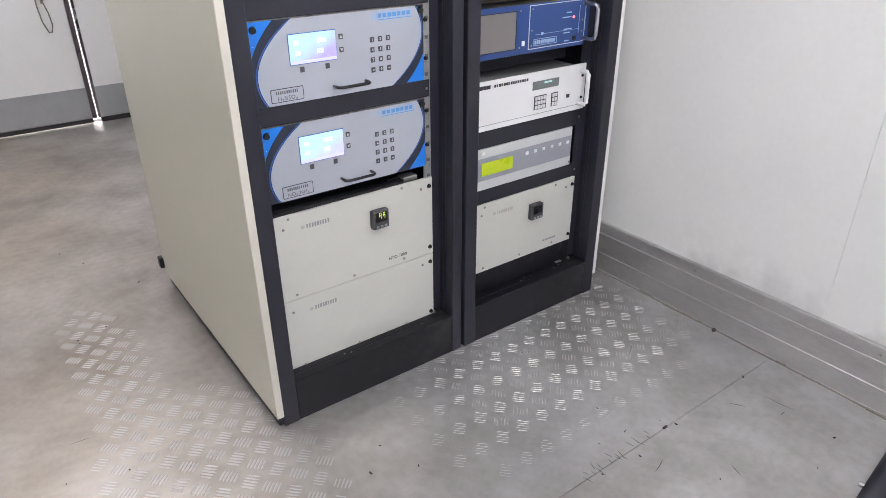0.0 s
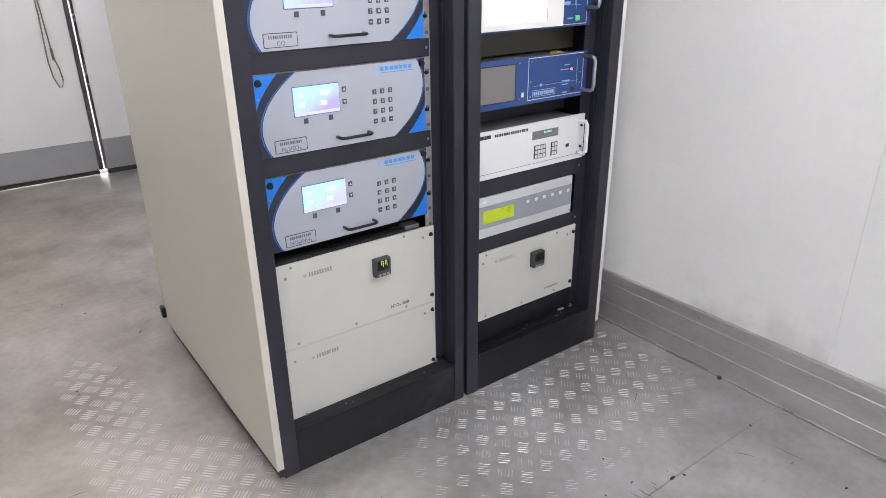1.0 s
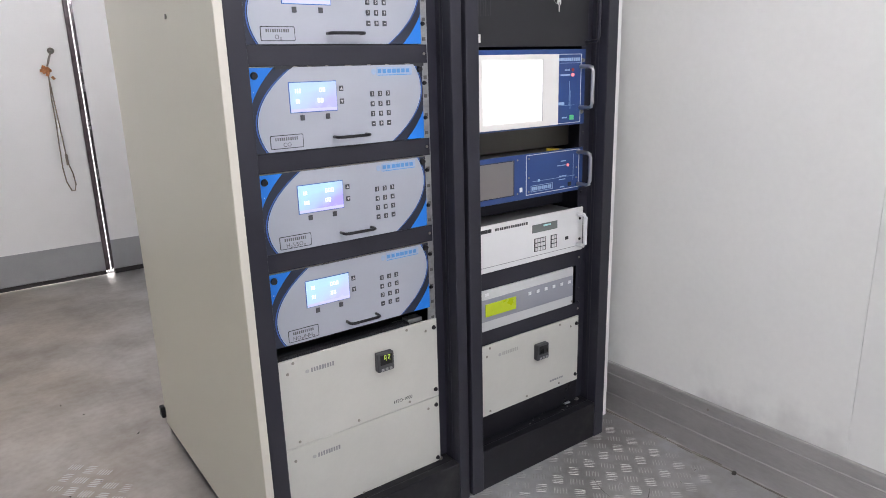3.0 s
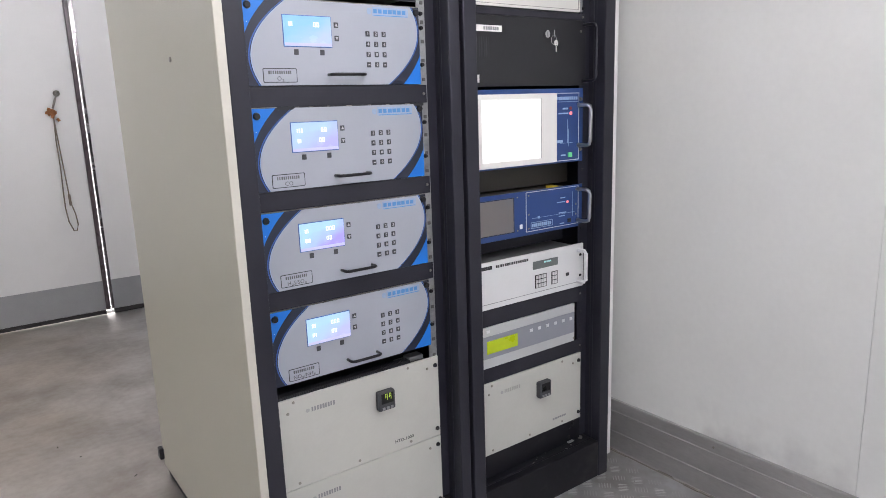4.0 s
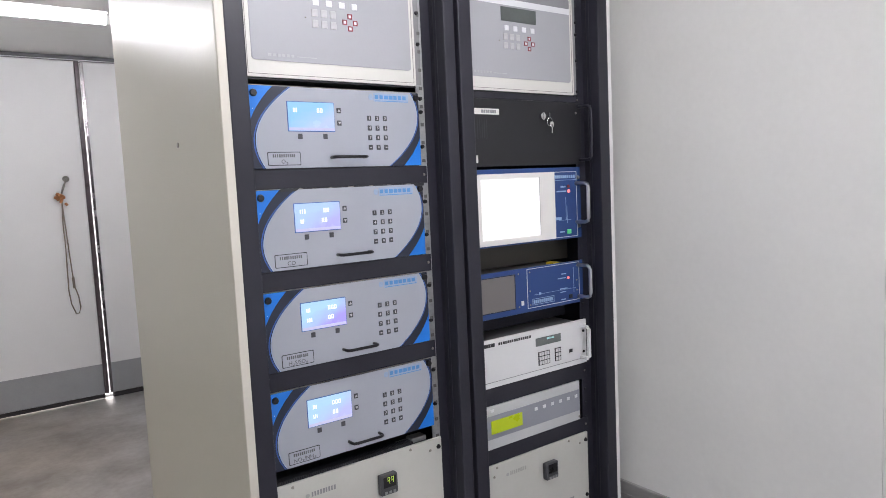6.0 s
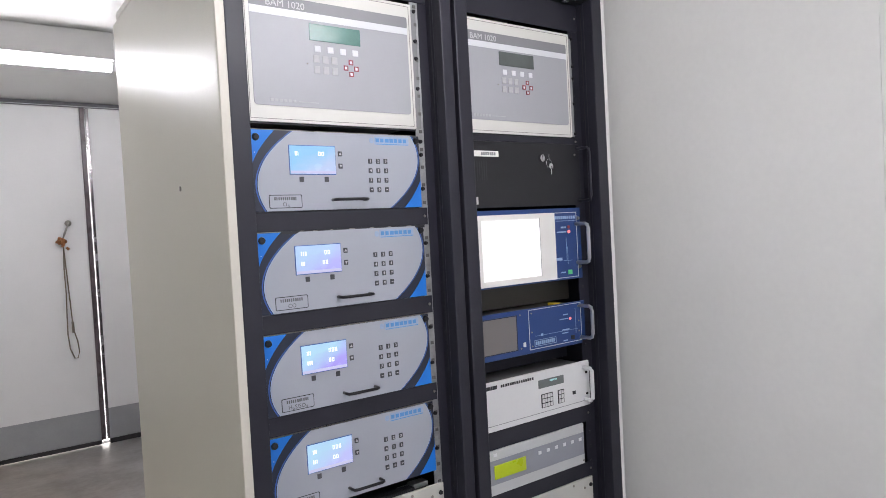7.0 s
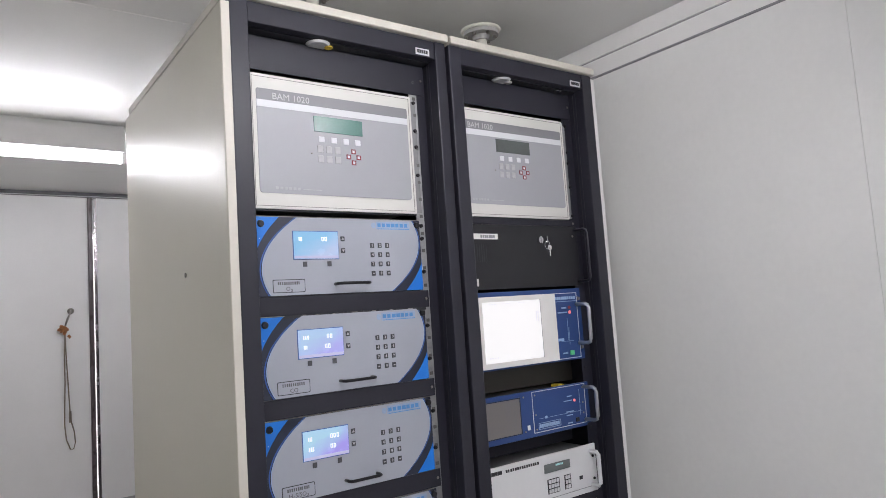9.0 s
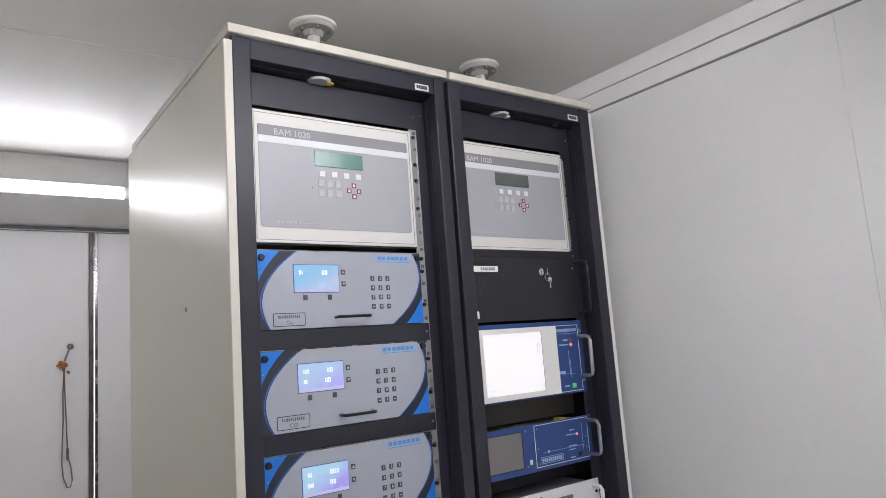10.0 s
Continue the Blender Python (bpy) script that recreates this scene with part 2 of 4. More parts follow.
    bp.inputs["Distance"].default_value = 0.003
    nt.links.new(sm.outputs["Fac"], bp.inputs["Height"])
    nt.links.new(bp.outputs[0], b.inputs["Normal"])
    return m


FLOOR = floor_material()
BARS = mat("polished_tread_bar", (0.64, 0.63, 0.62), 0.5, 0.6, var=0.08, scale=20, bump=0.0)


# ---- building helpers ----
def bx(bm, x0, x1, y0, y1, z0, z1, bevel=0.0):
    """Adds a box, with rounded edges where bevel is given."""
    r = bmesh.ops.create_cube(bm, size=1)
    vs = r["verts"]
    for v in vs:
        v.co = Vector(((x0 + x1) / 2 + v.co.x * (x1 - x0), (y0 + y1) / 2 + v.co.y * (y1 - y0), (z0 + z1) / 2 + v.co.z * (z1 - z0)))
    if bevel:
        es = list({e for v in vs for e in v.link_edges})
        bmesh.ops.bevel(bm, geom=es, offset=bevel, segments=2, affect="EDGES", profile=0.5)
    return bm


def box(x0, x1, y0, y1, z0, z1, bevel=0.0):
    return bx(bmesh.new(), x0, x1, y0, y1, z0, z1, bevel)


def cyl(bm, a, b, r, n=16, r2=None):
    """Adds a closed cylinder or cone from a to b."""
    a, b = Vector(a), Vector(b)
    d = b - a
    m = Matrix.Translation((a + b) / 2) @ d.to_track_quat("Z", "Y").to_matrix().to_4x4()
    bmesh.ops.create_cone(bm, cap_ends=True, segments=n, radius1=r, radius2=r if r2 is None else r2, depth=d.length, matrix=m)
    return bm


def tube(pts, r, n=10):
    """A round bar bent along pts, with closed ends."""
    bm = bmesh.new()
    pts = [Vector(p) for p in pts]
    rings = []
    for i, p in enumerate(pts):
        d = (pts[min(i + 1, len(pts) - 1)] - pts[max(i - 1, 0)]).normalized()
        up = Vector((0, 0, 1)) if abs(d.z) < 0.9 else Vector((1, 0, 0))
        s = d.cross(up).normalized()
        u = s.cross(d).normalized()
        rings.append([bm.verts.new(p + r * (math.cos(2 * math.pi * k / n) * s + math.sin(2 * math.pi * k / n) * u)) for k in range(n)])
    for a, b in zip(rings, rings[1:]):
        for k in range(n):
            bm.faces.new((a[k], a[(k + 1) % n], b[(k + 1) % n], b[k]))
    bm.faces.new(rings[0])
    bm.faces.new(rings[-1][::-1])
    bmesh.ops.recalc_face_normals(bm, faces=bm.faces)
    return bm


def plate(points, y0, y1):
    """A flat plate with the outline points (x, z), from y0 (front) to y1."""
    bm = bmesh.new()
    f = [bm.verts.new((x, y0, z)) for x, z in points]
    k = [bm.verts.new((x, y1, z)) for x, z in points]
    n = len(points)
    bm.faces.new(f)
    bm.faces.new(k[::-1])
    for i in range(n):
        bm.faces.new((f[i], k[i], k[(i + 1) % n], f[(i + 1) % n]))
    bmesh.ops.recalc_face_normals(bm, faces=bm.faces)
    return bm


def rounded(x0, x1, z0, z1, r, n=5):
    pts = []
    for cx, cz, a0 in ((x1 - r, z1 - r, 0), (x0 + r, z1 - r, 90), (x0 + r, z0 + r, 180), (x1 - r, z0 + r, 270)):
        for k in range(n + 1):
            a = radians(a0 + 90 * k / n)
            pts.append((cx + r * math.cos(a), cz + r * math.sin(a)))
    return pts


def outline(bm, x0, x1, z0, z1, w, y0, y1):
    """A thin rectangular line frame."""
    bx(bm, x0, x1, y0, y1, z1 - w, z1)
    bx(bm, x0, x1, y0, y1, z0, z0 + w)
    bx(bm, x0, x0 + w, y0, y1, z0 + w, z1 - w)
    bx(bm, x1 - w, x1, y0, y1, z0 + w, z1 - w)
    return bm


def mesh_of(name, bm, material, smooth=False):
    me = bpy.data.meshes.new(name)
    bm.to_mesh(me)
    bm.free()
    me.materials.append(material)
    if smooth:
        for p in me.polygons:
            p.use_smooth = True
    return me


def part(name, bm, material, parent, label="", smooth=False):
    me = bm if isinstance(bm, bpy.types.Mesh) else mesh_of(name, bm, material, smooth)
    ob = new(name, me)
    ob.parent = parent
    if label:
        tagged(ob, label)
    return ob


def put(me, name, parent, x, y, z):
    """One more piece on a shared mesh."""
    ob = new(name, me)
    ob.parent = parent
    ob.location = (x, y, z)
    return ob


def thing(name, loc, label, category, group=""):
    return tagged(pose_at(new(name), loc), label, category, group)


def pose_at(ob, loc):
    ob.location = loc
    return ob


def structure(name, bm, material, label, category):
    return tagged(new(name, mesh_of(name, bm, material)), label, category, kind="structure")


def words(text, size, material, name, parent, x, y, z, align="LEFT", label=""):
    """Flat raised lettering on a face that looks towards -y."""
    cu = bpy.data.curves.new(name, "FONT")
    cu.body, cu.size, cu.align_x, cu.extrude, cu.resolution_u = text, size, align, 0.0003, 2
    ob = new(name, cu)
    me = bpy.data.meshes.new_from_object(ob.evaluated_get(bpy.context.evaluated_depsgraph_get()))
    bpy.data.objects.remove(ob)
    me.transform(Matrix.Rotation(radians(90), 4, "X"))
    me.materials.clear()
    me.materials.append(material)
    o = new(name, me)
    o.parent = parent
    o.location = (x, y, z)
    if label:
        tagged(o, label)
    return o


def dashes(x0, x1, z0, z1, y0, y1, n, seed=0, gap=0.3):
    """A row of plain bars in place of writing."""
    rnd = random.Random(seed)
    bm = bmesh.new()
    w = (x1 - x0) / n
    for i in range(n):
        a = x0 + i * w
        bx(bm, a, a + w * (1 - gap * rnd.uniform(0.6, 1.2)), y0, y1, z0, z1)
    return bm


# ---- the room ----
XE, XW, YN, YS, ZC = 1.196, -1.32, 3.12, -2.7, 2.06
SEAM = -0.64
floor = structure("floor", box(XW - 0.1, XE + 0.1, YS - 0.1, YN + 0.1, -0.06, -0.006), RUBBER, "worn aluminium tread plate floor with joints", "floor")
for y0, y1 in ((SEAM + 0.0008, YN + 0.02), (YS, SEAM - 0.0008)):
    part("floor_plate", box(XW, XE, y0, y1, -0.006, 0.0), FLOOR, floor)

wall_east = structure("wall_east", box(XE + 0.012, XE + 0.09, YS - 0.1, YN + 0.1, -0.05, ZC + 0.1), WALL, "smooth white insulated panel wall", "wall")
for y0, y1 in ((-0.7396, YN), (-1.90, -0.7404), (YS, -1.9008)):
    part("wall_panel", box(XE, XE + 0.012, y0, y1, 0, ZC, 0.0003), WALL, wall_east)
structure("wall_west", box(XW - 0.09, XW, YS - 0.1, YN + 0.1, -0.05, ZC + 0.1), WALL, "smooth white insulated panel wall", "wall")
# unseen south wall; its doorway is added to suit the fill lamp
bm = bmesh.new()
bx(bm, XW, -1.0, YS - 0.09, YS, -0.05, ZC + 0.1)
bx(bm, 0.0, XE, YS - 0.09, YS, -0.05, ZC + 0.1)
bx(bm, -1.0, 0.0, YS - 0.09, YS, 2.0, ZC + 0.1)
structure("wall_south", bm, WALL, "unseen white insulated panel wall with an added open doorway", "wall")
structure("ground", box(-60, 60, -80, 60, -0.45, -0.35), mat("pale_ground", (0.30, 0.28, 0.25), 0.9), "pale gravel ground around the shelter", "ground")
DX0, DX1, DZ = -1.15, 1.19, 2.03
bm = bmesh.new()
bx(bm, XW, DX0, YN, YN + 0.08, -0.05, ZC + 0.1)
bx(bm, DX0, XE + 0.012, YN, YN + 0.08, DZ + 0.004, ZC + 0.1)
structure("wall_north", bm, WALL, "white end wall around the double door", "wall")
ceiling = structure("ceiling", box(XW - 0.09, XE + 0.09, YS - 0.09, 0.484, ZC, ZC + 0.08), CEIL, "glossy off-white panelled metal ceiling", "ceiling")
bm = bmesh.new()
bx(bm, XW - 0.09, XE + 0.09, 0.487, YN + 0.08, ZC, ZC + 0.08)
bx(bm, XW - 0.09, XE + 0.09, 0.484, 0.487, ZC + 0.0005, ZC + 0.08)
structure("ceiling_north", bm, CEIL, "glossy off-white metal ceiling panel", "ceiling")

bm, xx = bmesh.new(), XW
rs = random.Random(31)
while xx < XE - 0.02:
    w = rs.uniform(0.03, 0.14)
    q = rs.uniform(0.002, 0.0045)
    bx(bm, xx, min(xx + w, XE - 0.016), 0.4855 - q, 0.4855 + q, ZC - 0.0015, ZC + 0.001)
    xx += w + (rs.uniform(0, 0.05) if rs.random() < 0.4 else 0)
structure("trim_ceiling_sealant", bm, TRIM, "uneven white sealant bead across the ceiling", "sealant")

# skirting: ribbed aluminium profile
def skirting_profile(y0, y1, name, label):
    prof = [(0, 0), (0.014, 0), (0.014, 0.004), (0.012, 0.006), (0.012, 0.066), (0.0145, 0.068), (0.0145, 0.071), (0.012, 0.073),
            (0.012, 0.140), (0.0145, 0.142), (0.0145, 0.146), (0.012, 0.148), (0.012, 0.184), (0.010, 0.187), (0, 0.187)]
    bm = bmesh.new()
    a = [bm.verts.new((XE - p, y0, z)) for p, z in prof]
    b = [bm.verts.new((XE - p, y1, z)) for p, z in prof]
    for i in range(len(prof)):
        j = (i + 1) % len(prof)
        bm.faces.new((a[i], a[j], b[j], b[i]))
    bm.faces.new(a)
    bm.faces.new(b[::-1])
    bmesh.ops.recalc_face_normals(bm, faces=bm.faces)
    return structure(name, bm, ALU, label, "skirting")


skirting_profile(YS, YN, "baseboard", "scratched ribbed aluminium skirting along the wall")
bm = bmesh.new()
cyl(bm, (XE - 0.0121, 0, 0.165), (XE - 0.0135, 0, 0.165), 0.004, 8)
RIVET = mesh_of("rivet", bm, STEELSC)
for k in range(9):
    put(RIVET, "rivet", bpy.data.objects["baseboard"], 0, -2.0 + 0.55 * k, 0)
# sealant bead between floor and skirting
bm = bmesh.new()
yy = YS
rnd = random.Random(4)
while yy < YN:
    w = rnd.uniform(0.03, 0.09)
    bx(bm, XE - 0.014 - rnd.uniform(0.003, 0.008), XE - 0.013, yy, yy + w, 0, rnd.uniform(0.002, 0.006))
    yy += w
structure("trim_sealant", bm, mat("dirty_sealant", (0.27, 0.25, 0.22), 0.7, var=0.2, scale=25), "dirty beige sealant along the floor edge", "sealant")

# ceiling trunking on the east wall and the head of the end wall
trunk = structure("trim_trunking", box(XE - 0.010, XE, YS, YN, 1.945, 2.0, 0.001), TRIM, "white plastic trunking under the ceiling", "trunking")
part("lid", box(XE - 0.014, XE, YS, YN, 2.004, ZC - 0.001, 0.001), TRIM, trunk)
part("groove", box(XE - 0.006, XE, YS, YN, 1.999, 2.005), GREYINK, trunk)
part("groove", box(XE - 0.0115, XE, YS, YN, 1.942, 1.9455), GREYINK, trunk)
head = structure("trim_door_head", box(DX0, XE - 0.03, YN - 0.022, YN - 0.001, DZ, ZC - 0.001, 0.002), mat("dark_steel_head", (0.10, 0.10, 0.105), 0.35, 0.5), "dark steel door head under the ceiling", "door head")
part("edge_strip", box(DX0, XE - 0.03, YN - 0.025, YN - 0.022, DZ + 0.001, DZ + 0.006), CHROME, head)

# double door at the end
SX = 0.139
door = tagged(new("door_1"), "closed white insulated double door with grey kick plates", "door", kind="structure")
for x0, x1, side in ((DX0, SX - 0.028, -1), (SX + 0.020, DX1, 1)):
    leaf = part("door_leaf", box(x0, x1, YN, YN + 0.06, 0.028, DZ, 0.003), DOORP, door)
    part("kick_plate", box(x0, x1, YN - 0.004, YN - 0.0005, 0.03, 0.215, 0.001), mat("grey_kick_plate", (0.36, 0.365, 0.375), 0.45, 0.2, var=0.06), leaf)
    part("bottom_seal", box(x0, x1, YN - 0.008, YN + 0.03, 0.006 if side < 0 else 0.001, 0.028), RUBBER, leaf)
part("seam_seal", box(SX - 0.028, SX - 0.003, YN - 0.012, YN + 0.05, 0.03, DZ, 0.002), mat("brown_rubber_seal", (0.11, 0.085, 0.09), 0.3), door)
part("seam_strip", box(SX + 0.004, SX + 0.020, YN - 0.006, YN + 0.05, 0.03, DZ, 0.002), mat("satin_steel_strip", (0.45, 0.42, 0.43), 0.22, 0.9), door)
part("seam_cover", box(SX - 0.003, SX + 0.004, YN + 0.012, YN + 0.016, 1.78, DZ), CHROME, door)
structure("backdrop", box(-1.6, 1.6, YN + 0.35, YN + 0.36, -0.2, 2.4), OUTSIDE, "bright daylight outside the door", "daylight")


# ---- equipment racks ----
YF = -0.055
YB = 0.88
ZT = 1.895


def rack(x0, x1, o0, o1, rail_end, left_panel, right_panel, label):
    """Open rack: the opening runs from o0 to o1, the punched rail stops at rail_end."""
    r = thing("equipment_rack", (x0, YF, 0), label, "equipment rack", "equipment racks")
    L = lambda a, b, c, d, e, f, bv=0.0: box(a - x0, b - x0, c - YF, d - YF, e, f, bv)
    part("front_post", L(x0, o0, YF, YF + 0.035, 0.0, ZT, 0.003), BLACK, r)
    part("front_post", L(o1, x1, YF, YF + 0.035, 0.0, ZT, 0.003), BLACK, r)
    part("header", L(o0, o1, YF + 0.003, YF + 0.03, 1.848, ZT, 0.002), BLACK, r)
    part("header_soffit", L(o0, o1, YF + 0.03, 0.02, 1.846, 1.852), INNER, r)
    part("plinth", L(o0, o1, YF + 0.002, YF + 0.03, 0.0, 0.125, 0.003), DUSTY, r)
    part("plinth_top", L(o0, o1, YF + 0.028, 0.03, 0.108, 0.125, 0.004), DUSTY, r)
    part("inner_cheek", L(x0 + 0.004, x0 + 0.01, YF + 0.035, YB, 0.02, ZT), INNER, r)
    part("inner_cheek", L(x1 - 0.01, x1 - 0.004, YF + 0.035, YB, 0.02, ZT), BLACK, r)
    part("back_panel", L(x0, x1, YB - 0.01, YB, 0.02, ZT), INNER, r)
    part("base_plate", L(x0, x1, 0.03, YB, 0.02, 0.04), INNER, r)
    rail = part("mounting_rail", L(rail_end - 0.024, rail_end, 0.006, 0.009, 0.13, 1.84), GALV if left_panel else BLACK, r, "punched steel rail")
    bm = bmesh.new()
    for k in range(38):
        z = 0.15 + k * 0.04445
        bx(bm, rail_end - 0.0135 - x0, rail_end - 0.0055 - x0, 0.004 - YF, 0.0065 - YF, z, z + 0.008)
    tagged(part("rail_perforation", bm, mat("shadowed_rail_hole", (0.16, 0.155, 0.15), 0.6) if left_panel else INNER, rail), kind="stuff")
    part("rail_flange", L(rail_end, o1 + 0.002, 0.0065, 0.0085, 0.13, 1.84), BLACK, rail)
    cheek = part("post_return", L(o1 + 0.001, o1 + 0.006, YF + 0.034, 0.12, 0.126, 1.85), BLACK, r)
    bm = bmesh.new()
    for k in range(17):
        for dz in (0.0, 0.034):
            z = 0.20 + 0.1 * k + dz
            cyl(bm, (o1 + 0.0013 - x0, YF + 0.050 - YF, z), (o1 + 0.0004 - x0, YF + 0.050 - YF, z), 0.0022, 8)
    tagged(part("punched_holes", bm, INNER, cheek), kind="stuff")
    part("return_fold", L(o1 - 0.0006, o1 + 0.001, -0.012, -0.010, 0.13, 1.84), INNER, cheek)
    cap = part("top_cap", L(x0 - (0.012 if left_panel else 0.0), x1 + 0.004, YF - 0.012, YB, ZT, ZT + 0.021, 0.003), BEIGE_EDGE, r, "cream painted steel top")
    if left_panel:
        sp = part("side_panel", L(x0 - 0.020, x0 - 0.001, YF - 0.001, YB + 0.01, 0.035, ZT - 0.014, 0.004), BEIGE, r, "beige textured steel side panel")
        part("edge_lip", L(x0 - 0.0195, x0 - 0.001, YF - 0.004, YF - 0.001, 0.036, ZT - 0.015, 0.001), BEIGE_EDGE, sp)
        part("side_plinth", L(x0 - 0.010, x0 + 0.01, YF + 0.012, YB, 0.0, 0.036), INNER, r)
        bm = bmesh.new()
        cyl(bm, (x0 - 0.0202 - x0, 0.258 - YF, 1.324), (x0 - 0.023 - x0, 0.258 - YF, 1.324), 0.006, 10)
        part("panel_screw", bm, STEELSC, sp)
        latch = L(x0 - 0.034, x0 - 0.019, 0.905 - 0.03, 0.905, 0.06, 0.10, 0.004)
        part("corner_latch", latch, SCREW, sp, "small black latch")
    if right_panel:
        part("side_panel", L(x1 + 0.001, x1 + 0.019, YF + 0.004, YB + 0.01, 0.06, ZT - 0.006, 0.003), TRIM, r, "white edge of a steel side panel")
    # card label on the header
    lab = part("card_label", L(rail_end - 0.034, rail_end + 0.008, YF + 0.001, YF + 0.0032, 1.852, 1.869), KEYL, r, "white printed card label")
    part("label_print", dashes(rail_end - 0.030 - x0, rail_end + 0.004 - x0, 1.856, 1.865, 0.0002, 0.0012, 5, 3, 0.25), INK, lab)
    # puck lamp under the header
    bm = bmesh.new()
    cx = (o0 + rail_end + 0.010) / 2 - x0 - 0.055
    cyl(bm, (cx, 0.045, 1.846), (cx, 0.045, 1.8415), 0.029, 24, 0.024)
    part("puck_lamp", bm, mat("satin_lamp_shell", (0.82, 0.82, 0.83), 0.34, 0.3, bump=0.0, rough_var=0.01), r, "small white puck light")
    bm = bmesh.new()
    cyl(bm, (cx + 0.026, 0.042, 1.843), (cx + 0.026, 0.042, 1.8395), 0.010, 12)
    part("lamp_tab", bm, GOLD if left_panel else BEZW, r)
    if right_panel:
        part("cable_clip", box(rail_end - 0.065 - x0, rail_end - 0.045 - x0, 0.030, 0.045, 1.840, 1.846, 0.001), CHROME, r)
    # bolts on the plinth
    bm = bmesh.new()
    cyl(bm, (o1 - 0.03 - x0, YF + 0.055 - YF, 0.124), (o1 - 0.03 - x0, YF + 0.055 - YF, 0.130), 0.008, 8)
    part("plinth_bolt", bm, STEELSC, r)
    return r


rack(-0.086, 0.485, -0.045, 0.452, 0.426, True, False, "tall black equipment rack with a beige textured side panel")
rack(0.497, 1.053, 0.538, 1.010, 0.993, False, True, "tall black equipment rack beside the white wall")

def shared(name, bm, material, smooth=False):
    return mesh_of(name, bm, material, smooth)


bm = bmesh.new()
cyl(bm, (0, 0.001, 0), (0, -0.004, 0), 0.0055, 12, 0.004)
BIG_SCREW = shared("black_screw", bm, SCREW)
bm = bmesh.new()
cyl(bm, (0, 0.001, 0), (0, -0.002, 0), 0.0042, 10, 0.003)
SMALL_SCREW = shared("zinc_screw", bm, STEELSC)
bm = bmesh.new()
bx(bm, -0.0052, 0.0052, -0.002, 0, -0.0058, 0.0058, 0.0008)
KEY_ME = shared("key", bm, KEY)
KEYPRINT = mat("grey_key_print", (0.50, 0.50, 0.51), 0.5)


def glyph(text):
    """One printed key figure as a flat mesh facing -y."""
    cu = bpy.data.curves.new("key_legend", "FONT")
    cu.body, cu.size, cu.align_x, cu.align_y, cu.extrude, cu.resolution_u, cu.offset = text, 0.0098, "CENTER", "CENTER", 0.0003, 1, 0.0003
    ob = new("key_legend", cu)
    me = bpy.data.meshes.new_from_object(ob.evaluated_get(bpy.context.evaluated_depsgraph_get()))
    bpy.data.objects.remove(ob)
    me.transform(Matrix.Translation((0, -0.0023, 0)) @ Matrix.Rotation(radians(90), 4, "X"))
    me.materials.clear()
    me.materials.append(KEYPRINT)
    return me


KEY_FIGURES = [glyph(c) for c in "1234567890"]
KEY_SIGN = shared("key_legend", box(-0.0024, 0.0024, -0.0026, -0.0019, -0.0012, 0.0012), KEYPRINT)
ARROW_UP = shared("key_legend", plate([(-0.0036, -0.0028), (0.0036, -0.0028), (0, 0.0036)], -0.0026, -0.0019), KEYPRINT)
ARROW_DOWN = shared("key_legend", plate([(-0.0036, 0.0028), (0, -0.0036), (0.0036, 0.0028)], -0.0026, -0.0019), KEYPRINT)


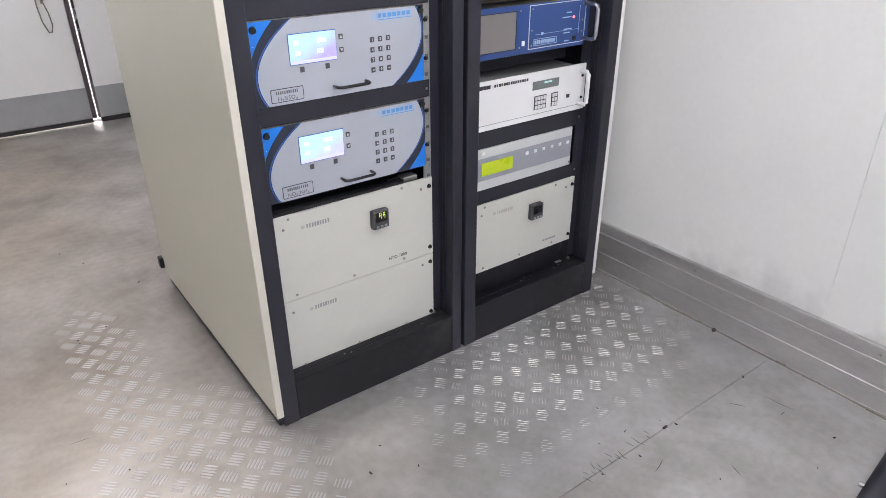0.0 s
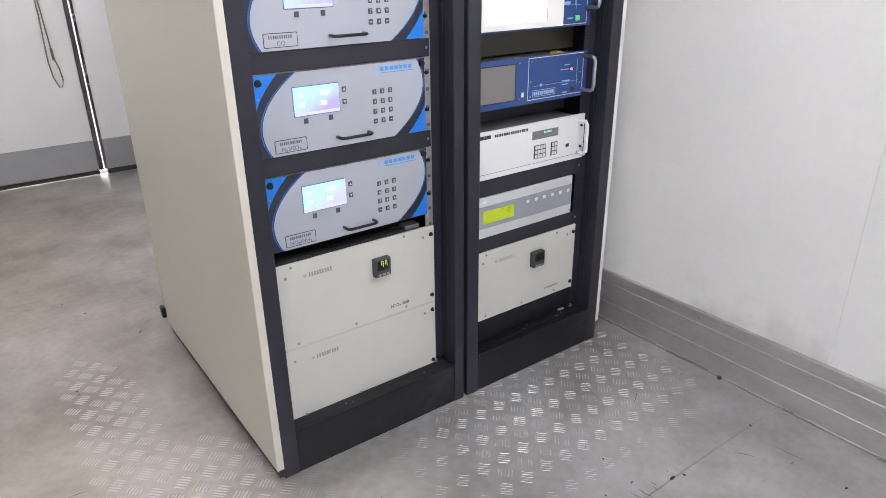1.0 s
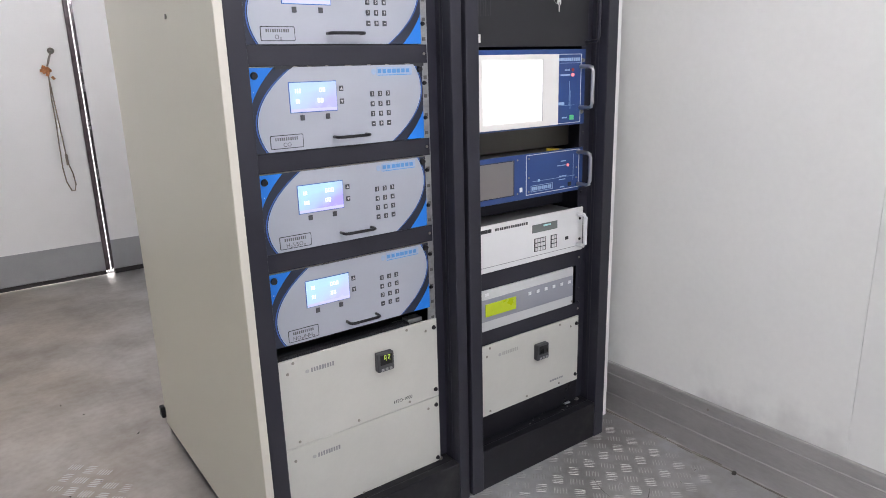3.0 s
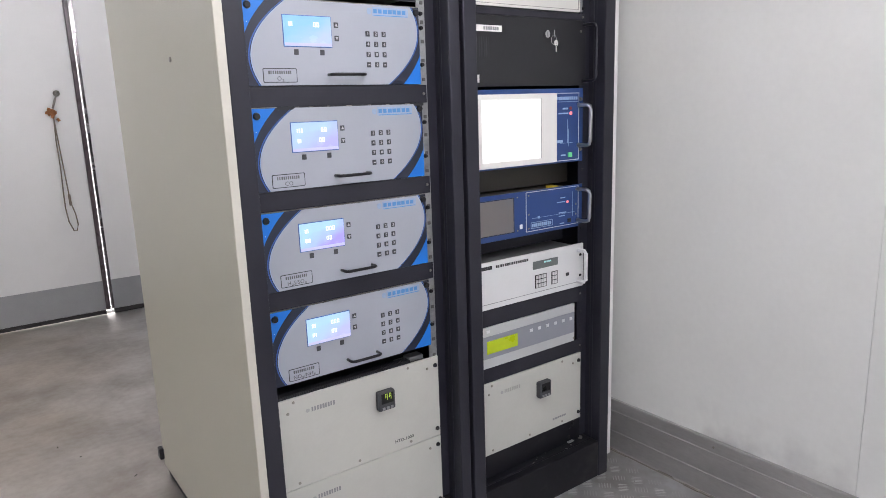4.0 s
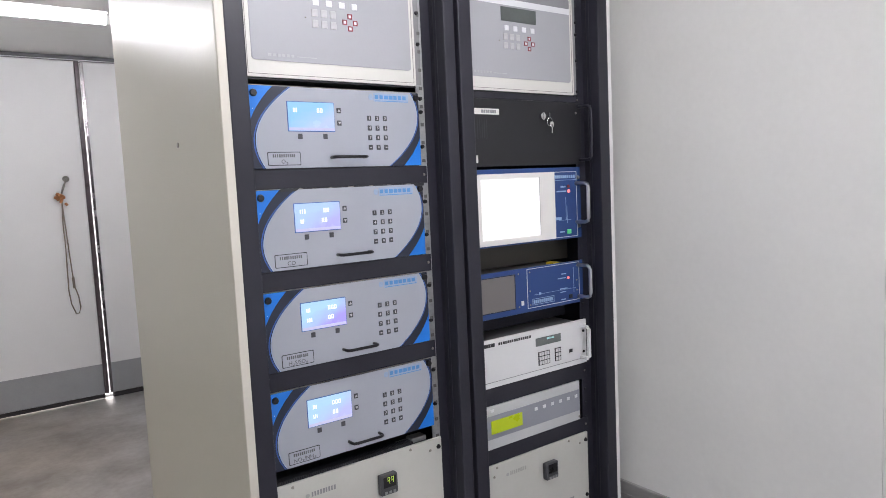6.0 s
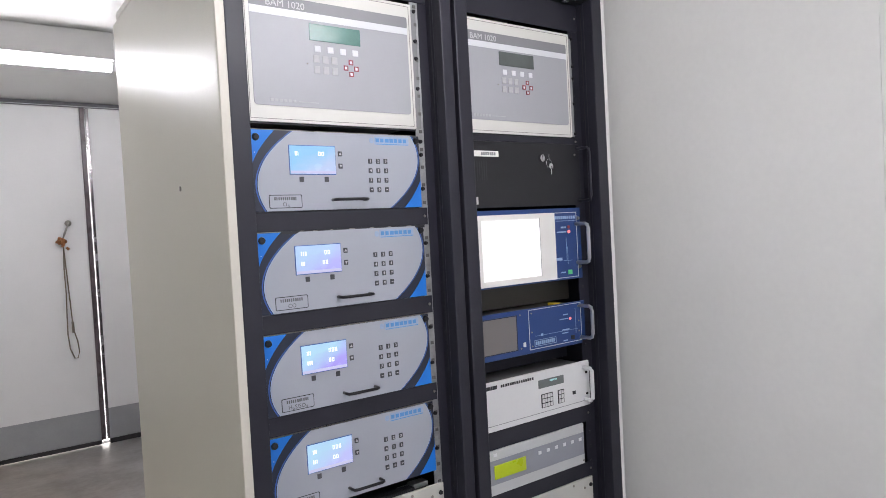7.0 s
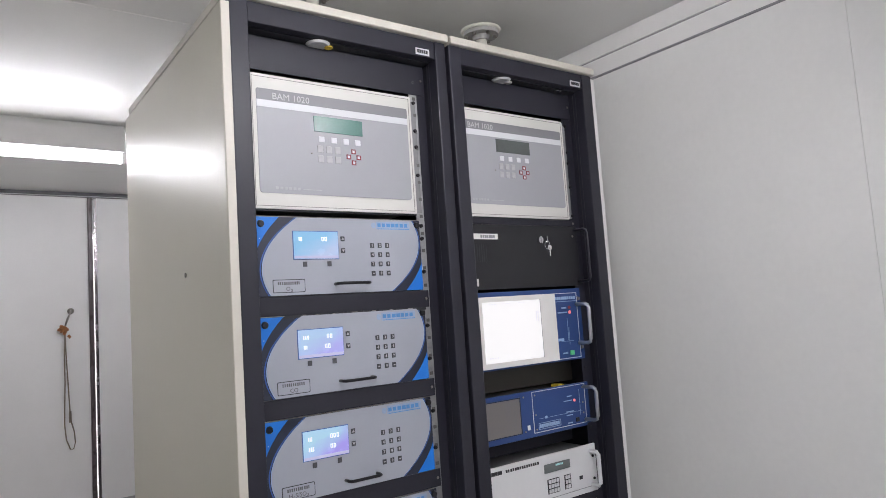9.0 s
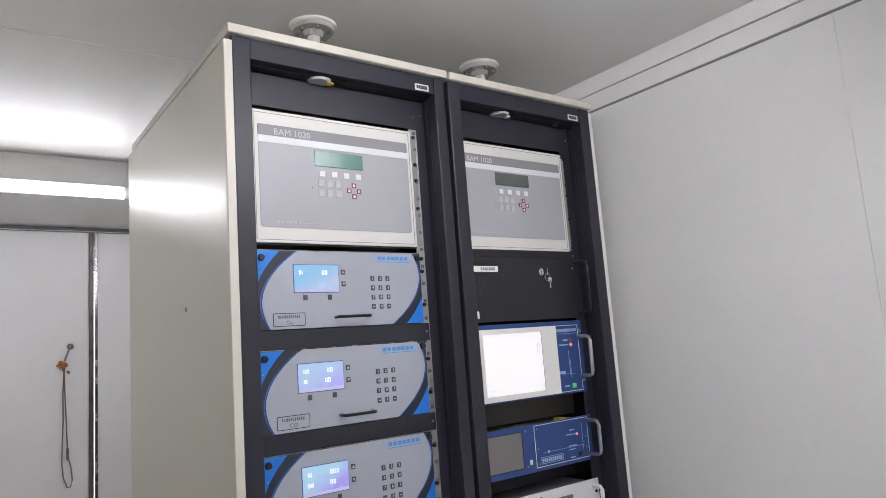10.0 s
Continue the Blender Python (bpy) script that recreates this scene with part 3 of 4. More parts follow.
def analyser(z0, gas, bars_seed, top_label):
    """Four-unit gas analyser with an oval overlay, keypad, lit display and pull handle."""
    x0 = -0.062
    H = 0.1765
    a = thing("gas_analyser", (x0, 0, z0), top_label, "gas analyser", "gas analysers")
    X = lambda w: w - x0
    part("case", box(0.02, 0.445, 0.006, 0.55, 0.004, H - 0.004), INNER, a)
    part("front_panel", plate(rounded(0, X(0.4045), 0, H, 0.002), 0.0, 0.005), NAVY, a)
    part("panel_rim", box(0, X(0.4045), 0.0, 0.006, H, H + 0.0016), STEELSC, a)
    cx, cz = X(0.190), H / 2
    hh = H / 2 - 0.0006
    zs = [-hh + 2 * hh * k / 24 for k in range(25)]

    def oval(grow):
        left = [(cx - 0.2 - grow + 0.388 * z + 6 * z * z, cz + z) for z in zs]
        right = [(cx + 0.2 + grow + 0.388 * z - 6 * z * z, cz + z) for z in zs]
        return right + left[::-1]
    part("accent_line", plate(oval(0.006), -0.0006, 0.001), LINE, a)
    part("accent_line", plate(oval(0.0032), -0.0011, 0.001), NAVY, a)
    part("accent_line", plate(oval(0.0016), -0.0016, 0.001), PALEB, a)
    part("overlay", plate(oval(0.0), -0.0022, 0.001), GREY_OVAL, a, "silver grey oval overlay")
    top = [(cx + 0.0 - 0.222 + 0.3 * z + 4.2 * z * z, cz + z) for z in zs if z > -0.05]
    part("corner_panel", plate([(0.001, top[0][1])] + top + [(0.001, top[-1][1])], -0.0008, 0.001), BLUE, a, "bright blue corner")
    bot = [(min(cx + 0.222 + 0.3 * z - 4.2 * z * z, X(0.404)), cz + z) for z in zs if z < -0.006]
    part("corner_panel", plate(bot + [(X(0.404), bot[-1][1]), (X(0.404), bot[0][1])], -0.0008, 0.001), BLUE, a, "bright blue corner")
    # display
    d = part("display", box(X(0.0560), X(0.1700), -0.0034, 0, 0.0800, 0.1455, 0.001), LINE, a, "lit liquid crystal display")
    part("screen", box(X(0.0576), X(0.1684), -0.0042, -0.003, 0.0816, 0.1439), LCD_SET[bars_seed - 1], d)
    rnd = random.Random(bars_seed)
    part("status_strip", box(X(0.0584), X(0.1676), -0.0046, -0.004, 0.0824, 0.0885), LCDS, d)
    for row in range(2 if bars_seed != 1 else 1):
        zz = 0.122 - 0.022 * row
        part("readout_caption", dashes(X(0.070), X(0.070 + rnd.uniform(0.009, 0.015)), zz, zz + 0.009, -0.0046, -0.004, 3, bars_seed + row, 0.5), LCDT, d)
        xx = 0.118 + rnd.uniform(0, 0.01)
        for k in range(rnd.choice((2, 3))):
            part("readout_digit", outline(bmesh.new(), X(xx), X(xx + 0.0056), zz, zz + 0.0095, 0.0017, -0.0046, -0.004), LCDT, d)
            xx += 0.0078
    # keys
    for i in range(3):
        for j in range(4):
            k = put(KEY_ME, "key", a, X(0.2605 + 0.0213 * i), -0.002, 0.1125 - 0.0226 * j)
            put(KEY_FIGURES[3 * j + i] if j < 3 else (KEY_SIGN, KEY_FIGURES[9], KEY_SIGN)[i], "legend", k, 0, 0, 0)
    for px, pz, sign in ((0.1815, 0.128, ARROW_UP), (0.1815, 0.100, ARROW_DOWN)):
        k = put(KEY_ME, "arrow_key", a, X(px), -0.002, pz)
        put(sign, "legend", k, 0, 0, 0)
    for px in (0.0835, 0.1445):
        put(KEY_ME, "soft_key", a, X(px), -0.002, 0.0695)
    # handle
    hz = 0.0225
    h = part("pull_handle", tube([(X(0.157), 0, hz), (X(0.157), -0.018, hz), (X(0.159), -0.024, hz), (X(0.166), -0.027, hz), (X(0.230), -0.027, hz), (X(0.237), -0.024, hz), (X(0.239), -0.018, hz), (X(0.239), 0, hz)], 0.0036, 10), SCREW, a, "black bow handle", True)
    # name plate with the gas names
    n = part("name_plate", plate(rounded(X(0.005), X(0.0815), 0.0065, 0.036, 0.003), -0.0028, 0), INK, a, "outlined name plate")
    part("name_field", plate(rounded(X(0.0066), X(0.0799), 0.0081, 0.0344, 0.0025), -0.0033, 0), GREY_OVAL, n)
    part("name_print", dashes(X(0.0165), X(0.070), 0.0240, 0.0308, -0.0038, -0.003, 11, bars_seed, 0.45), mat("dark_grey_print", (0.12, 0.12, 0.125), 0.5), n)
    words(gas, 0.0130, mat("dark_grey_print", (0.12, 0.12, 0.125), 0.5), "gas_text", n, X(0.043), -0.0037, 0.0105, "CENTER")
    brand = part("brand_print", plate(rounded(X(0.275), X(0.373), H - 0.0245, H - 0.0050, 0.003), -0.0026, -0.002), mat("pale_blue_block", (0.33, 0.43, 0.60), 0.45, bump=0.0), a)
    part("brand_letters", dashes(X(0.279), X(0.369), H - 0.0185, H - 0.0095, -0.0029, -0.002, 7, 2, 0.26), BRANDB, brand)
    part("brand_rule", box(X(0.279), X(0.371), -0.0029, -0.002, H - 0.0236, H - 0.0222), BRANDB, brand)
    part("brand_mark", plate(rounded(X(0.262), X(0.2735), H - 0.0215, H - 0.0080, 0.005), -0.0026, -0.002), mat("pale_blue_block", (0.33, 0.43, 0.60), 0.45), brand)
    for pz in (H - 0.050,):
        part("white_mark", box(X(-0.0205), X(-0.0192), -0.0014, 0, pz, pz + 0.002), KEYL, a)
    if bars_seed == 2:
        rt = random.Random(6)
        bm, xx = bmesh.new(), X(0.03)
        while xx < X(0.40):
            w = rt.uniform(0.012, 0.05)
            bx(bm, xx, xx + w, -0.002, 0.004, H - rt.uniform(0.0015, 0.005), H + 0.0022)
            xx += w + rt.uniform(0, 0.02)
        part("tape_edge", bm, INNER, a, "ragged black tape along the top edge")
    for px, pz in ((-0.016, H - 0.016), (0.396, H - 0.012)):
        put(BIG_SCREW, "panel_screw", a, X(px), -0.001, pz).scale = (1.6, 1.2, 1.6)
    return a


U5 = 0.22225
GAS = ("O\u2083", "CO", "H\u2082S/SO\u2082", "NO\u2082/NH\u2083")
for i in range(4):
    analyser(1.2535 - U5 * i, GAS[i], i + 1, ("grey and blue gas analyser with a bright blue display" if i < 1 else "grey and blue gas analyser with a violet-tinged display"))


def blank(x0, x1, z0, z1, y=0.0, screws=True):
    b = thing("blanking_panel", (x0, y, z0), "plain black steel blanking panel in the rack", "blanking panel", "blanking panels")
    part("panel", box(0, x1 - x0, 0, 0.003, 0, z1 - z0, 0.0008), BLACK, b)
    if screws:
        put(SMALL_SCREW, "panel_screw", b, x1 - x0 - 0.009, 0, (z1 - z0) * 0.5)
    return b


for i in range(3):
    blank(-0.062, 0.421, 1.2525 - U5 * i - 0.0425, 1.2525 - U5 * i, 0.001)
blank(-0.062, 0.450, 1.765, 1.845, 0.004)
blank(0.54, 1.008, 1.765, 1.845, 0.004)
b = blank(0.5395, 0.985, 0.9600, 1.0255, 0.065, False)
b.children[0].data.materials[0] = mat("dusty_brown_black", (0.042, 0.038, 0.031), 0.5, var=0.15, scale=14)
blank(0.5395, 0.985, 0.7780, 0.8295, 0.085, False)
for z0, z1 in ((1.4270, 1.4440), (0.4245, 0.4670), (0.5905, 0.6405)):
    blank(0.5395, 0.985, z0, z1, 0.001)
b = blank(0.5395, 0.9765, 0.127, 0.200, -0.001, False)
b.children[0].data.materials[0] = DUSTY
for px, pz in ((0.392, 0.052), (0.404, 0.060), (0.386, 0.020)):
    put(BIG_SCREW, "panel_screw", b, px, 0, pz)
part("cable_tie", box(0.378, 0.402, -0.010, -0.001, 0.003, 0.007, 0.001), GREYINK, b, "grey plastic scrap")
rnd = random.Random(8)
# rail screws
for rx, zlist in ((0.4135, (1.742, 1.668, 1.625, 1.55, 1.418, 1.385, 1.30, 1.163, 1.08, 0.95, 0.86, 0.73, 0.64)), (0.981, (1.742, 1.66, 1.625, 1.55, 1.46))):
    for z in zlist:
        s = tagged(new("rail_screw", BIG_SCREW), "black cross-head rack screw", "screw", "rack screws")
        s.location = (rx, 0.0045, z)


def dust_monitor(x0, x1, z0, z1, green):
    """Particulate monitor: cream front with a grey overlay, display and keys."""
    w, h = x1 - x0, z1 - z0
    a = thing("particulate_monitor", (x0, 0, z0), "cream particulate monitor with grey overlay and " + ("green" if green else "dark") + " display", "particulate monitor", "particulate monitors")
    part("case", box(0.01, w - 0.01, 0.004, 0.42, 0.004, h - 0.004), BOXGREY, a)
    part("front_panel", plate(rounded(0, w, 0, h, 0.004), -0.006, 0.008), mat("pale_cream_paint", (0.66, 0.65, 0.61), 0.42, var=0.02, bump=0.03), a)
    # black strip standing in for the shadow left of and below the front
    part("shadow_gap", box(-0.0035, w + 0.001, -0.001, 0.007, -0.004, h - 0.006), INNER, a)
    bm = outline(bmesh.new(), 0.006, w - 0.006, 0.006, h - 0.006, 0.0012, -0.0065, -0.005)
    part("edge_groove", bm, CREAM_DK, a)
    part("overlay", plate(rounded(0.016, w - 0.014, 0.035, h - 0.034, 0.008), -0.0075, -0.004), BAMGREY, a, "mid grey overlay")
    part("title_stripe", plate(rounded(0.016, w - 0.014, h - 0.060, h - 0.034, 0.004), -0.008, -0.004), BAMDK, a)
    part("pale_stripe", box(0.016, w - 0.014, -0.0083, -0.004, h - 0.076, h - 0.060), BAMLT, a)
    d0 = w - 0.277
    d = part("display", box(d0, d0 + 0.129, -0.0090, -0.004, 0.186, 0.2235, 0.0008), LCDG if green else LCDD, a, "unlit glass display")
    for i in range(4):
        put(DKEY, "soft_key", a, d0 + 0.018 + 0.032 * i, -0.0076, 0.168)
    for i in range(3):
        for j in range(2):
            put(DKEY2, "key", a, d0 + 0.014 + 0.0225 * i, -0.0076, 0.145 - 0.0235 * j)
    for dx_, dz_ in ((0, 0.0135), (0, -0.0135), (0.0135, 0), (-0.0135, 0)):
        k = put(RKEY, "arrow_key", a, d0 + 0.101 + dx_, -0.0076, 0.132 + dz_)
        put(RKEY_MID, "arrow_print", k, 0, 0, 0)
    put(SMALL_SCREW, "indicator", a, d0 - 0.008, -0.0076, 0.133).scale = (0.5, 0.6, 0.5)
    words("BAM 1020", 0.0215, mat("soft_grey_print", (0.60, 0.60, 0.61), 0.5), "title", a, 0.052, -0.0083, h - 0.056)
    bm = dashes(0.052, 0.115, 0.044, 0.050, -0.0083, -0.007, 6, 5)
    bx(bm, 0.118, 0.165, -0.0083, -0.007, 0.0455, 0.0475)
    part("maker_print", bm, mat("faint_grey_print", (0.47, 0.475, 0.49), 0.5), a)
    part("mounting_ear", box(w - 0.002, w + 0.022, 0.0046, 0.0070, 0.004, h - 0.008), mat("grey_ear_paint", (0.27, 0.27, 0.275), 0.45), a)
    return a


DKEY = shared("white_key", box(-0.0075, 0.0075, -0.0018, 0, -0.007, 0.007, 0.001), BAMLT)
bm = box(-0.0075, 0.0075, -0.0012, 0, -0.0085, 0.0085, 0.001)
DKEY2 = shared("grey_key", bm, mat("light_grey_key", (0.50, 0.50, 0.51), 0.5))
bm = outline(bmesh.new(), -0.0056, 0.0056, -0.0056, 0.0056, 0.0022, -0.0018, 0)
RKEY_MID = shared("key_centre", box(-0.0033, 0.0033, -0.001, 0, -0.0033, 0.0033), BAMLT)
RKEY = shared("red_key", bm, REDK)
dust_monitor(-0.032, 0.397, 1.447, 1.753, True)
dust_monitor(0.528, 0.957, 1.447, 1.751, False)


def converter(x0, x1, z0, z1, ctl, title, vents):
    """Plain cream box front with screws, maker's print and a small controller."""
    w, h = x1 - x0, z1 - z0
    a = thing("converter_unit", (x0, 0, z0), "cream steel converter unit with " + ("a small black temperature controller" if ctl else "a plain screwed front"), "converter unit", "converter units")
    # near-black case: the rack's inner shade is put into its colour
    part("case", box(0.015, w - 0.03, 0.003, 0.45, 0.003, h - 0.006), mat("shaded_converter_case", (0.03, 0.03, 0.03), 0.5), a)
    part("front_panel", box(0, w, -0.004, 0.003, 0.0002, h - 0.0002, 0.0009), CREAM, a)
    for f in (0.085, 0.42, 0.74, 0.90):
        for pz in ((h - 0.010,) if ctl and f in (0.085, 0.74) else ()) + ((0.012,) if f < 0.85 else ()):
            put(SMALL_SCREW, "panel_screw", a, 0.03 + w * f, -0.004, pz)
    for px, pz in ((w - 0.036, h - 0.028), (0.056, h - 0.034)):
        put(SMALL_SCREW, "panel_screw", a, px, -0.004, pz)
    for pz in (h - 0.024, 0.022):
        put(BIG_SCREW, "corner_screw", a, w - 0.010, -0.004, pz).scale = (1.2, 1, 1.2)
    if ctl:
        cx, cz = w - 0.171, h - 0.071
        c = part("controller", box(cx - 0.0245, cx + 0.0235, -0.022, -0.003, cz - 0.0255, cz + 0.0255, 0.004), KEY, a, "small black temperature controller")
        part("window", box(cx - 0.018, cx + 0.017, -0.0232, -0.021, cz - 0.006, cz + 0.021, 0.001), SCREW, c)
        if vents:
            for k in range(2):
                xx, d = cx - 0.007 + 0.011 * k, 0.0016
                bm = bmesh.new()
                d = 0.0012
                for q in ((0, d, 0.009, 0.020), (0.006 - d, 0.006, 0.004, 0.020), (d, 0.006 - d, 0.0188, 0.020), (d, 0.006 - d, 0.0114, 0.0126)):
                    bx(bm, xx + q[0], xx + q[1], -0.0238, -0.0228, cz + q[2], cz + q[3])
                part("digit", bm, DIGIT, c)
        for k in range(3):
            part("button", box(cx - 0.016 + 0.012 * k, cx - 0.008 + 0.012 * k, -0.0236, -0.0215, cz - 0.022, cz - 0.015, 0.001), GREYINK, c)
    part("maker_print", dashes(0.115, 0.178, h - 0.045, h - 0.034, -0.0046, -0.0038, 9, 6, 0.4), GREYINK if x0 < 0 else mat("faded_cream_print", (0.47, 0.465, 0.43), 0.5), a)
    part("maker_mark", plate(rounded(0.100, 0.110, h - 0.0445, h - 0.0355, 0.004), -0.0046, -0.0038), mat("pale_grey_print", (0.45, 0.45, 0.44), 0.5), a)
    if ctl and not title:
        part("model_print", dashes(w - 0.125, w - 0.065, 0.028, 0.034, -0.0046, -0.0038, 6, 4), GREYINK, a)
    if title:
        words(title, 0.013, INK, "title", a, w - 0.145, -0.0044, 0.022)
    if vents:
        bm = bmesh.new()
        n = 66
        for k in range(n):
            xx = 0.03 + k * (w - 0.11) / n
            bx(bm, xx, xx + 0.0032, 0.004, 0.03, h - 0.004, h + 0.006)
        part("vent_comb", bm, INNER, a, "dark vent comb along the top")
        bm = box(w - 0.075, w - 0.03, 0.02, 0.05, h - 0.006, h + 0.006, 0.002)
        bx(bm, w - 0.11, w - 0.08, 0.03, 0.045, h - 0.006, h + 0.002, 0.001)
        part("terminal_block", bm, GALV, a, "bare metal terminal block")
    return a


converter(-0.062, 0.4215, 0.3255, 0.5525, True, "HTO-1000", True)
converter(-0.062, 0.4215, 0.114, 0.3245, False, "", False)
converter(0.5395, 0.9765, 0.2010, 0.4230, True, "", False)


def bow(a, x, z0, z1, out, r, material, label):
    part("bow_handle", tube([(x, 0, z0), (x, -out + 0.012, z0), (x, -out + 0.003, z0 + 0.004), (x, -out, z0 + 0.013), (x, -out, z1 - 0.013), (x, -out + 0.003, z1 - 0.004), (x, -out + 0.012, z1), (x, 0, z1)], r, 12), material, a, label, True)


# locked black drawer
a = thing("locked_drawer", (0.5395, 0, 1.246), "black steel rack drawer with a key in its lock", "drawer")
part("drawer_front", box(0, 0.445, -0.003, 0.004, 0, 0.180, 0.001), mat("matt_black_drawer", (0.019, 0.019, 0.0225), 0.45, bump=0.08, bump_scale=500, spec=0.34), a)
bm = bmesh.new()
for k in range(6):
    bx(bm, 0.038 + 0.008 * k, 0.041 + 0.008 * k, -0.0035, -0.002, 0.075, 0.125)
part("vent_grille", bm, INNER, a)
lab = part("maker_label", box(0.037, 0.124, -0.0045, -0.002, 0.138, 0.1535), BEZW, a, "white maker's label")
part("label_print", dashes(0.062, 0.115, 0.1415, 0.150, -0.0052, -0.004, 7, 9), GREYINK, lab)
part("white_tag", box(0.036, 0.045, -0.0045, -0.002, 0.010, 0.030), BEZW, a)
bm = bmesh.new()
cyl(bm, (0.285, 0, 0.137), (0.285, -0.012, 0.137), 0.0105, 18)
lk = part("lock", bm, CHROME, a, "chrome cam lock")
k = part("key", box(0.2838, 0.2862, -0.036, -0.012, 0.126, 0.146, 0.0008), CHROME, lk)
ringpts = [(0.287 + 0.010 * math.sin(q / 12 * 6.283), -0.032, 0.120 + 0.012 * math.cos(q / 12 * 6.283)) for q in range(13)]
part("key_ring", tube(ringpts, 0.0009, 6), CHROME, lk)
bm = box(0.292, 0.296, -0.034, -0.032, 0.088, 0.112)
cyl(bm, (0.294, -0.034, 0.112), (0.294, -0.032, 0.112), 0.008, 12)
part("spare_key", bm, CHROME, lk)
bow(a, 0.437, 0.012, 0.168, 0.05, 0.0045, BLACK, "black bow handle")
put(SMALL_SCREW, "panel_screw", a, 0.425, -0.003, 0.150)


# blue instruments
def pulse(bm, x, z, h, y):
    bx(bm, x - 0.03, x + 0.022, y, y + 0.0006, z, z + 0.0008)
    bx(bm, x, x + 0.0012, y, y + 0.0006, z, z + h)
    bx(bm, x + 0.004, x + 0.0052, y, y + 0.0006, z - 0.01, z + h * 0.6)


a = thing("chromatograph", (0.5395, 0, 1.027), "deep blue chromatograph with a large lit white screen", "chromatograph")
X = lambda v: v - 0.5395
Z = lambda v: v - 1.027
part("case", box(0.01, 0.41, 0.004, 0.5, 0.004, 0.205), BOXGREY, a)
part("front_panel", box(0, X(0.963), -0.002, 0.005, 0, 0.211, 0.001), NAVYP, a)
s = part("screen_bezel", box(0.002, X(0.8655), -0.006, 0, Z(1.0315), Z(1.2255), 0.0012), BEZW, a, "white screen surround")
part("screen", box(X(0.588), X(0.802), -0.0068, -0.005, Z(1.047), Z(1.211)), SCRW, s, "lit white screen")
part("screen_edge", box(X(0.802), X(0.8035), -0.0072, -0.005, Z(1.047), Z(1.212)), GREYINK, s)
bm2 = dashes(X(0.597), X(0.64), Z(1.2035), Z(1.2065), -0.0072, -0.0066, 4, 2)
bx(bm2, X(0.645), X(0.75), -0.0072, -0.0066, Z(1.2045), Z(1.206))
SCRINK = mat("lit_grey_screen_writing", (0.5, 0.5, 0.5), 0.4, bump=0.0, emit=(0.6, 0.6, 0.66), strength=0.8)
part("screen_status", dashes(X(0.600), X(0.636), Z(1.058), Z(1.063), -0.0072, -0.0066, 4, 3), SCRINK, s)
part("screen_list", dashes(X(0.782), X(0.796), Z(1.150), Z(1.180), -0.0072, -0.0066, 2, 4), SCRINK, s)
bm = bmesh.new()
for q in range(3):
    bx(bm, X(0.652 + 0.05 * q), X(0.690 + 0.05 * q), -0.0072, -0.0066, Z(1.064), Z(1.0665))
for q in range(4):
    bx(bm, X(0.605 + 0.022 * q), X(0.622 + 0.022 * q), -0.0072, -0.0066, Z(1.0515), Z(1.0535))
part("screen_rows", bm, mat("lit_pale_screen_writing", (0.6, 0.6, 0.6), 0.4, bump=0.0, emit=(0.86, 0.84, 0.88), strength=0.9), s)
part("screen_title", bm2, SCRINK, s)
part("panel_frame", outline(bmesh.new(), X(0.867), X(0.9605), Z(1.0325), Z(1.2255), 0.0018, -0.0028, -0.001), KEYL, a)
bm = dashes(X(0.868), X(0.955), Z(1.206), Z(1.215), -0.003, -0.001, 10, 4)
bx(bm, X(0.868), X(0.957), -0.0028, -0.001, Z(1.200), Z(1.2012))
part("title_print", bm, PALEB, a)
bm = dashes(X(0.893), X(0.915), Z(1.179), Z(1.184), -0.003, -0.001, 4, 5)
for bar in ((0.876, 0.915, 1.166, 1.170), (0.868, 0.893, 1.085, 1.093), (0.885, 0.905, 1.047, 1.051)):
    bx(bm, X(bar[0]), X(bar[1]), -0.003, -0.001, Z(bar[2]), Z(bar[3]))
pulse(bm, X(0.912), Z(1.083), 0.068, -0.003)
part("face_print", bm, PALEB, a)
bm = bmesh.new()
cyl(bm, (X(0.925), 0, Z(1.168)), (X(0.925), -0.005, Z(1.168)), 0.0048, 12)
part("red_light", bm, LEDR, a, "lit red lamp")
bm = bmesh.new()
cyl(bm, (X(0.925), 0, Z(1.182)), (X(0.925), -0.004, Z(1.182)), 0.005, 12)
part("dark_light", bm, REDK, a)
part("power_switch", box(X(0.915), X(0.930), -0.006, 0, Z(1.042), Z(1.055), 0.001), LEDG, a, "lit green rocker")
bow(a, X(0.957), Z(1.075), Z(1.190), 0.05, 0.0055, SATIN, "satin steel bow handle")
for z in (1.062, 1.207):
    put(SMALL_SCREW, "panel_screw", a, X(0.968), -0.002, Z(z)).scale = (1.5, 1.5, 1.5)
part("mounting_ear", box(X(0.963), X(0.978), -0.001, 0.004, 0, 0.211), NAVYP, a)

a = thing("gas_monitor", (0.5395, 0, 0.838), "deep blue gas monitor with a blank grey screen", "gas monitor")
Z = lambda v: v - 0.838
part("case", box(0.01, 0.41, 0.004, 0.5, 0.004, 0.113), mat("dusty_case_top", (0.13, 0.12, 0.105), 0.5, var=0.1), a)
part("front_panel", box(0, X(0.963), -0.002, 0.005, -0.007, 0.120, 0.001), NAVYP, a)
s = part("screen_frame", box(X(0.545), X(0.702), -0.0035, 0, Z(0.846), Z(0.9455), 0.001), mat("shadow_blue_frame", (0.01, 0.02, 0.06), 0.4), a)
part("screen", box(X(0.547), X(0.697), -0.0045, -0.003, Z(0.849), Z(0.943), 0.0008), SCRGREY, s, "blank grey screen")
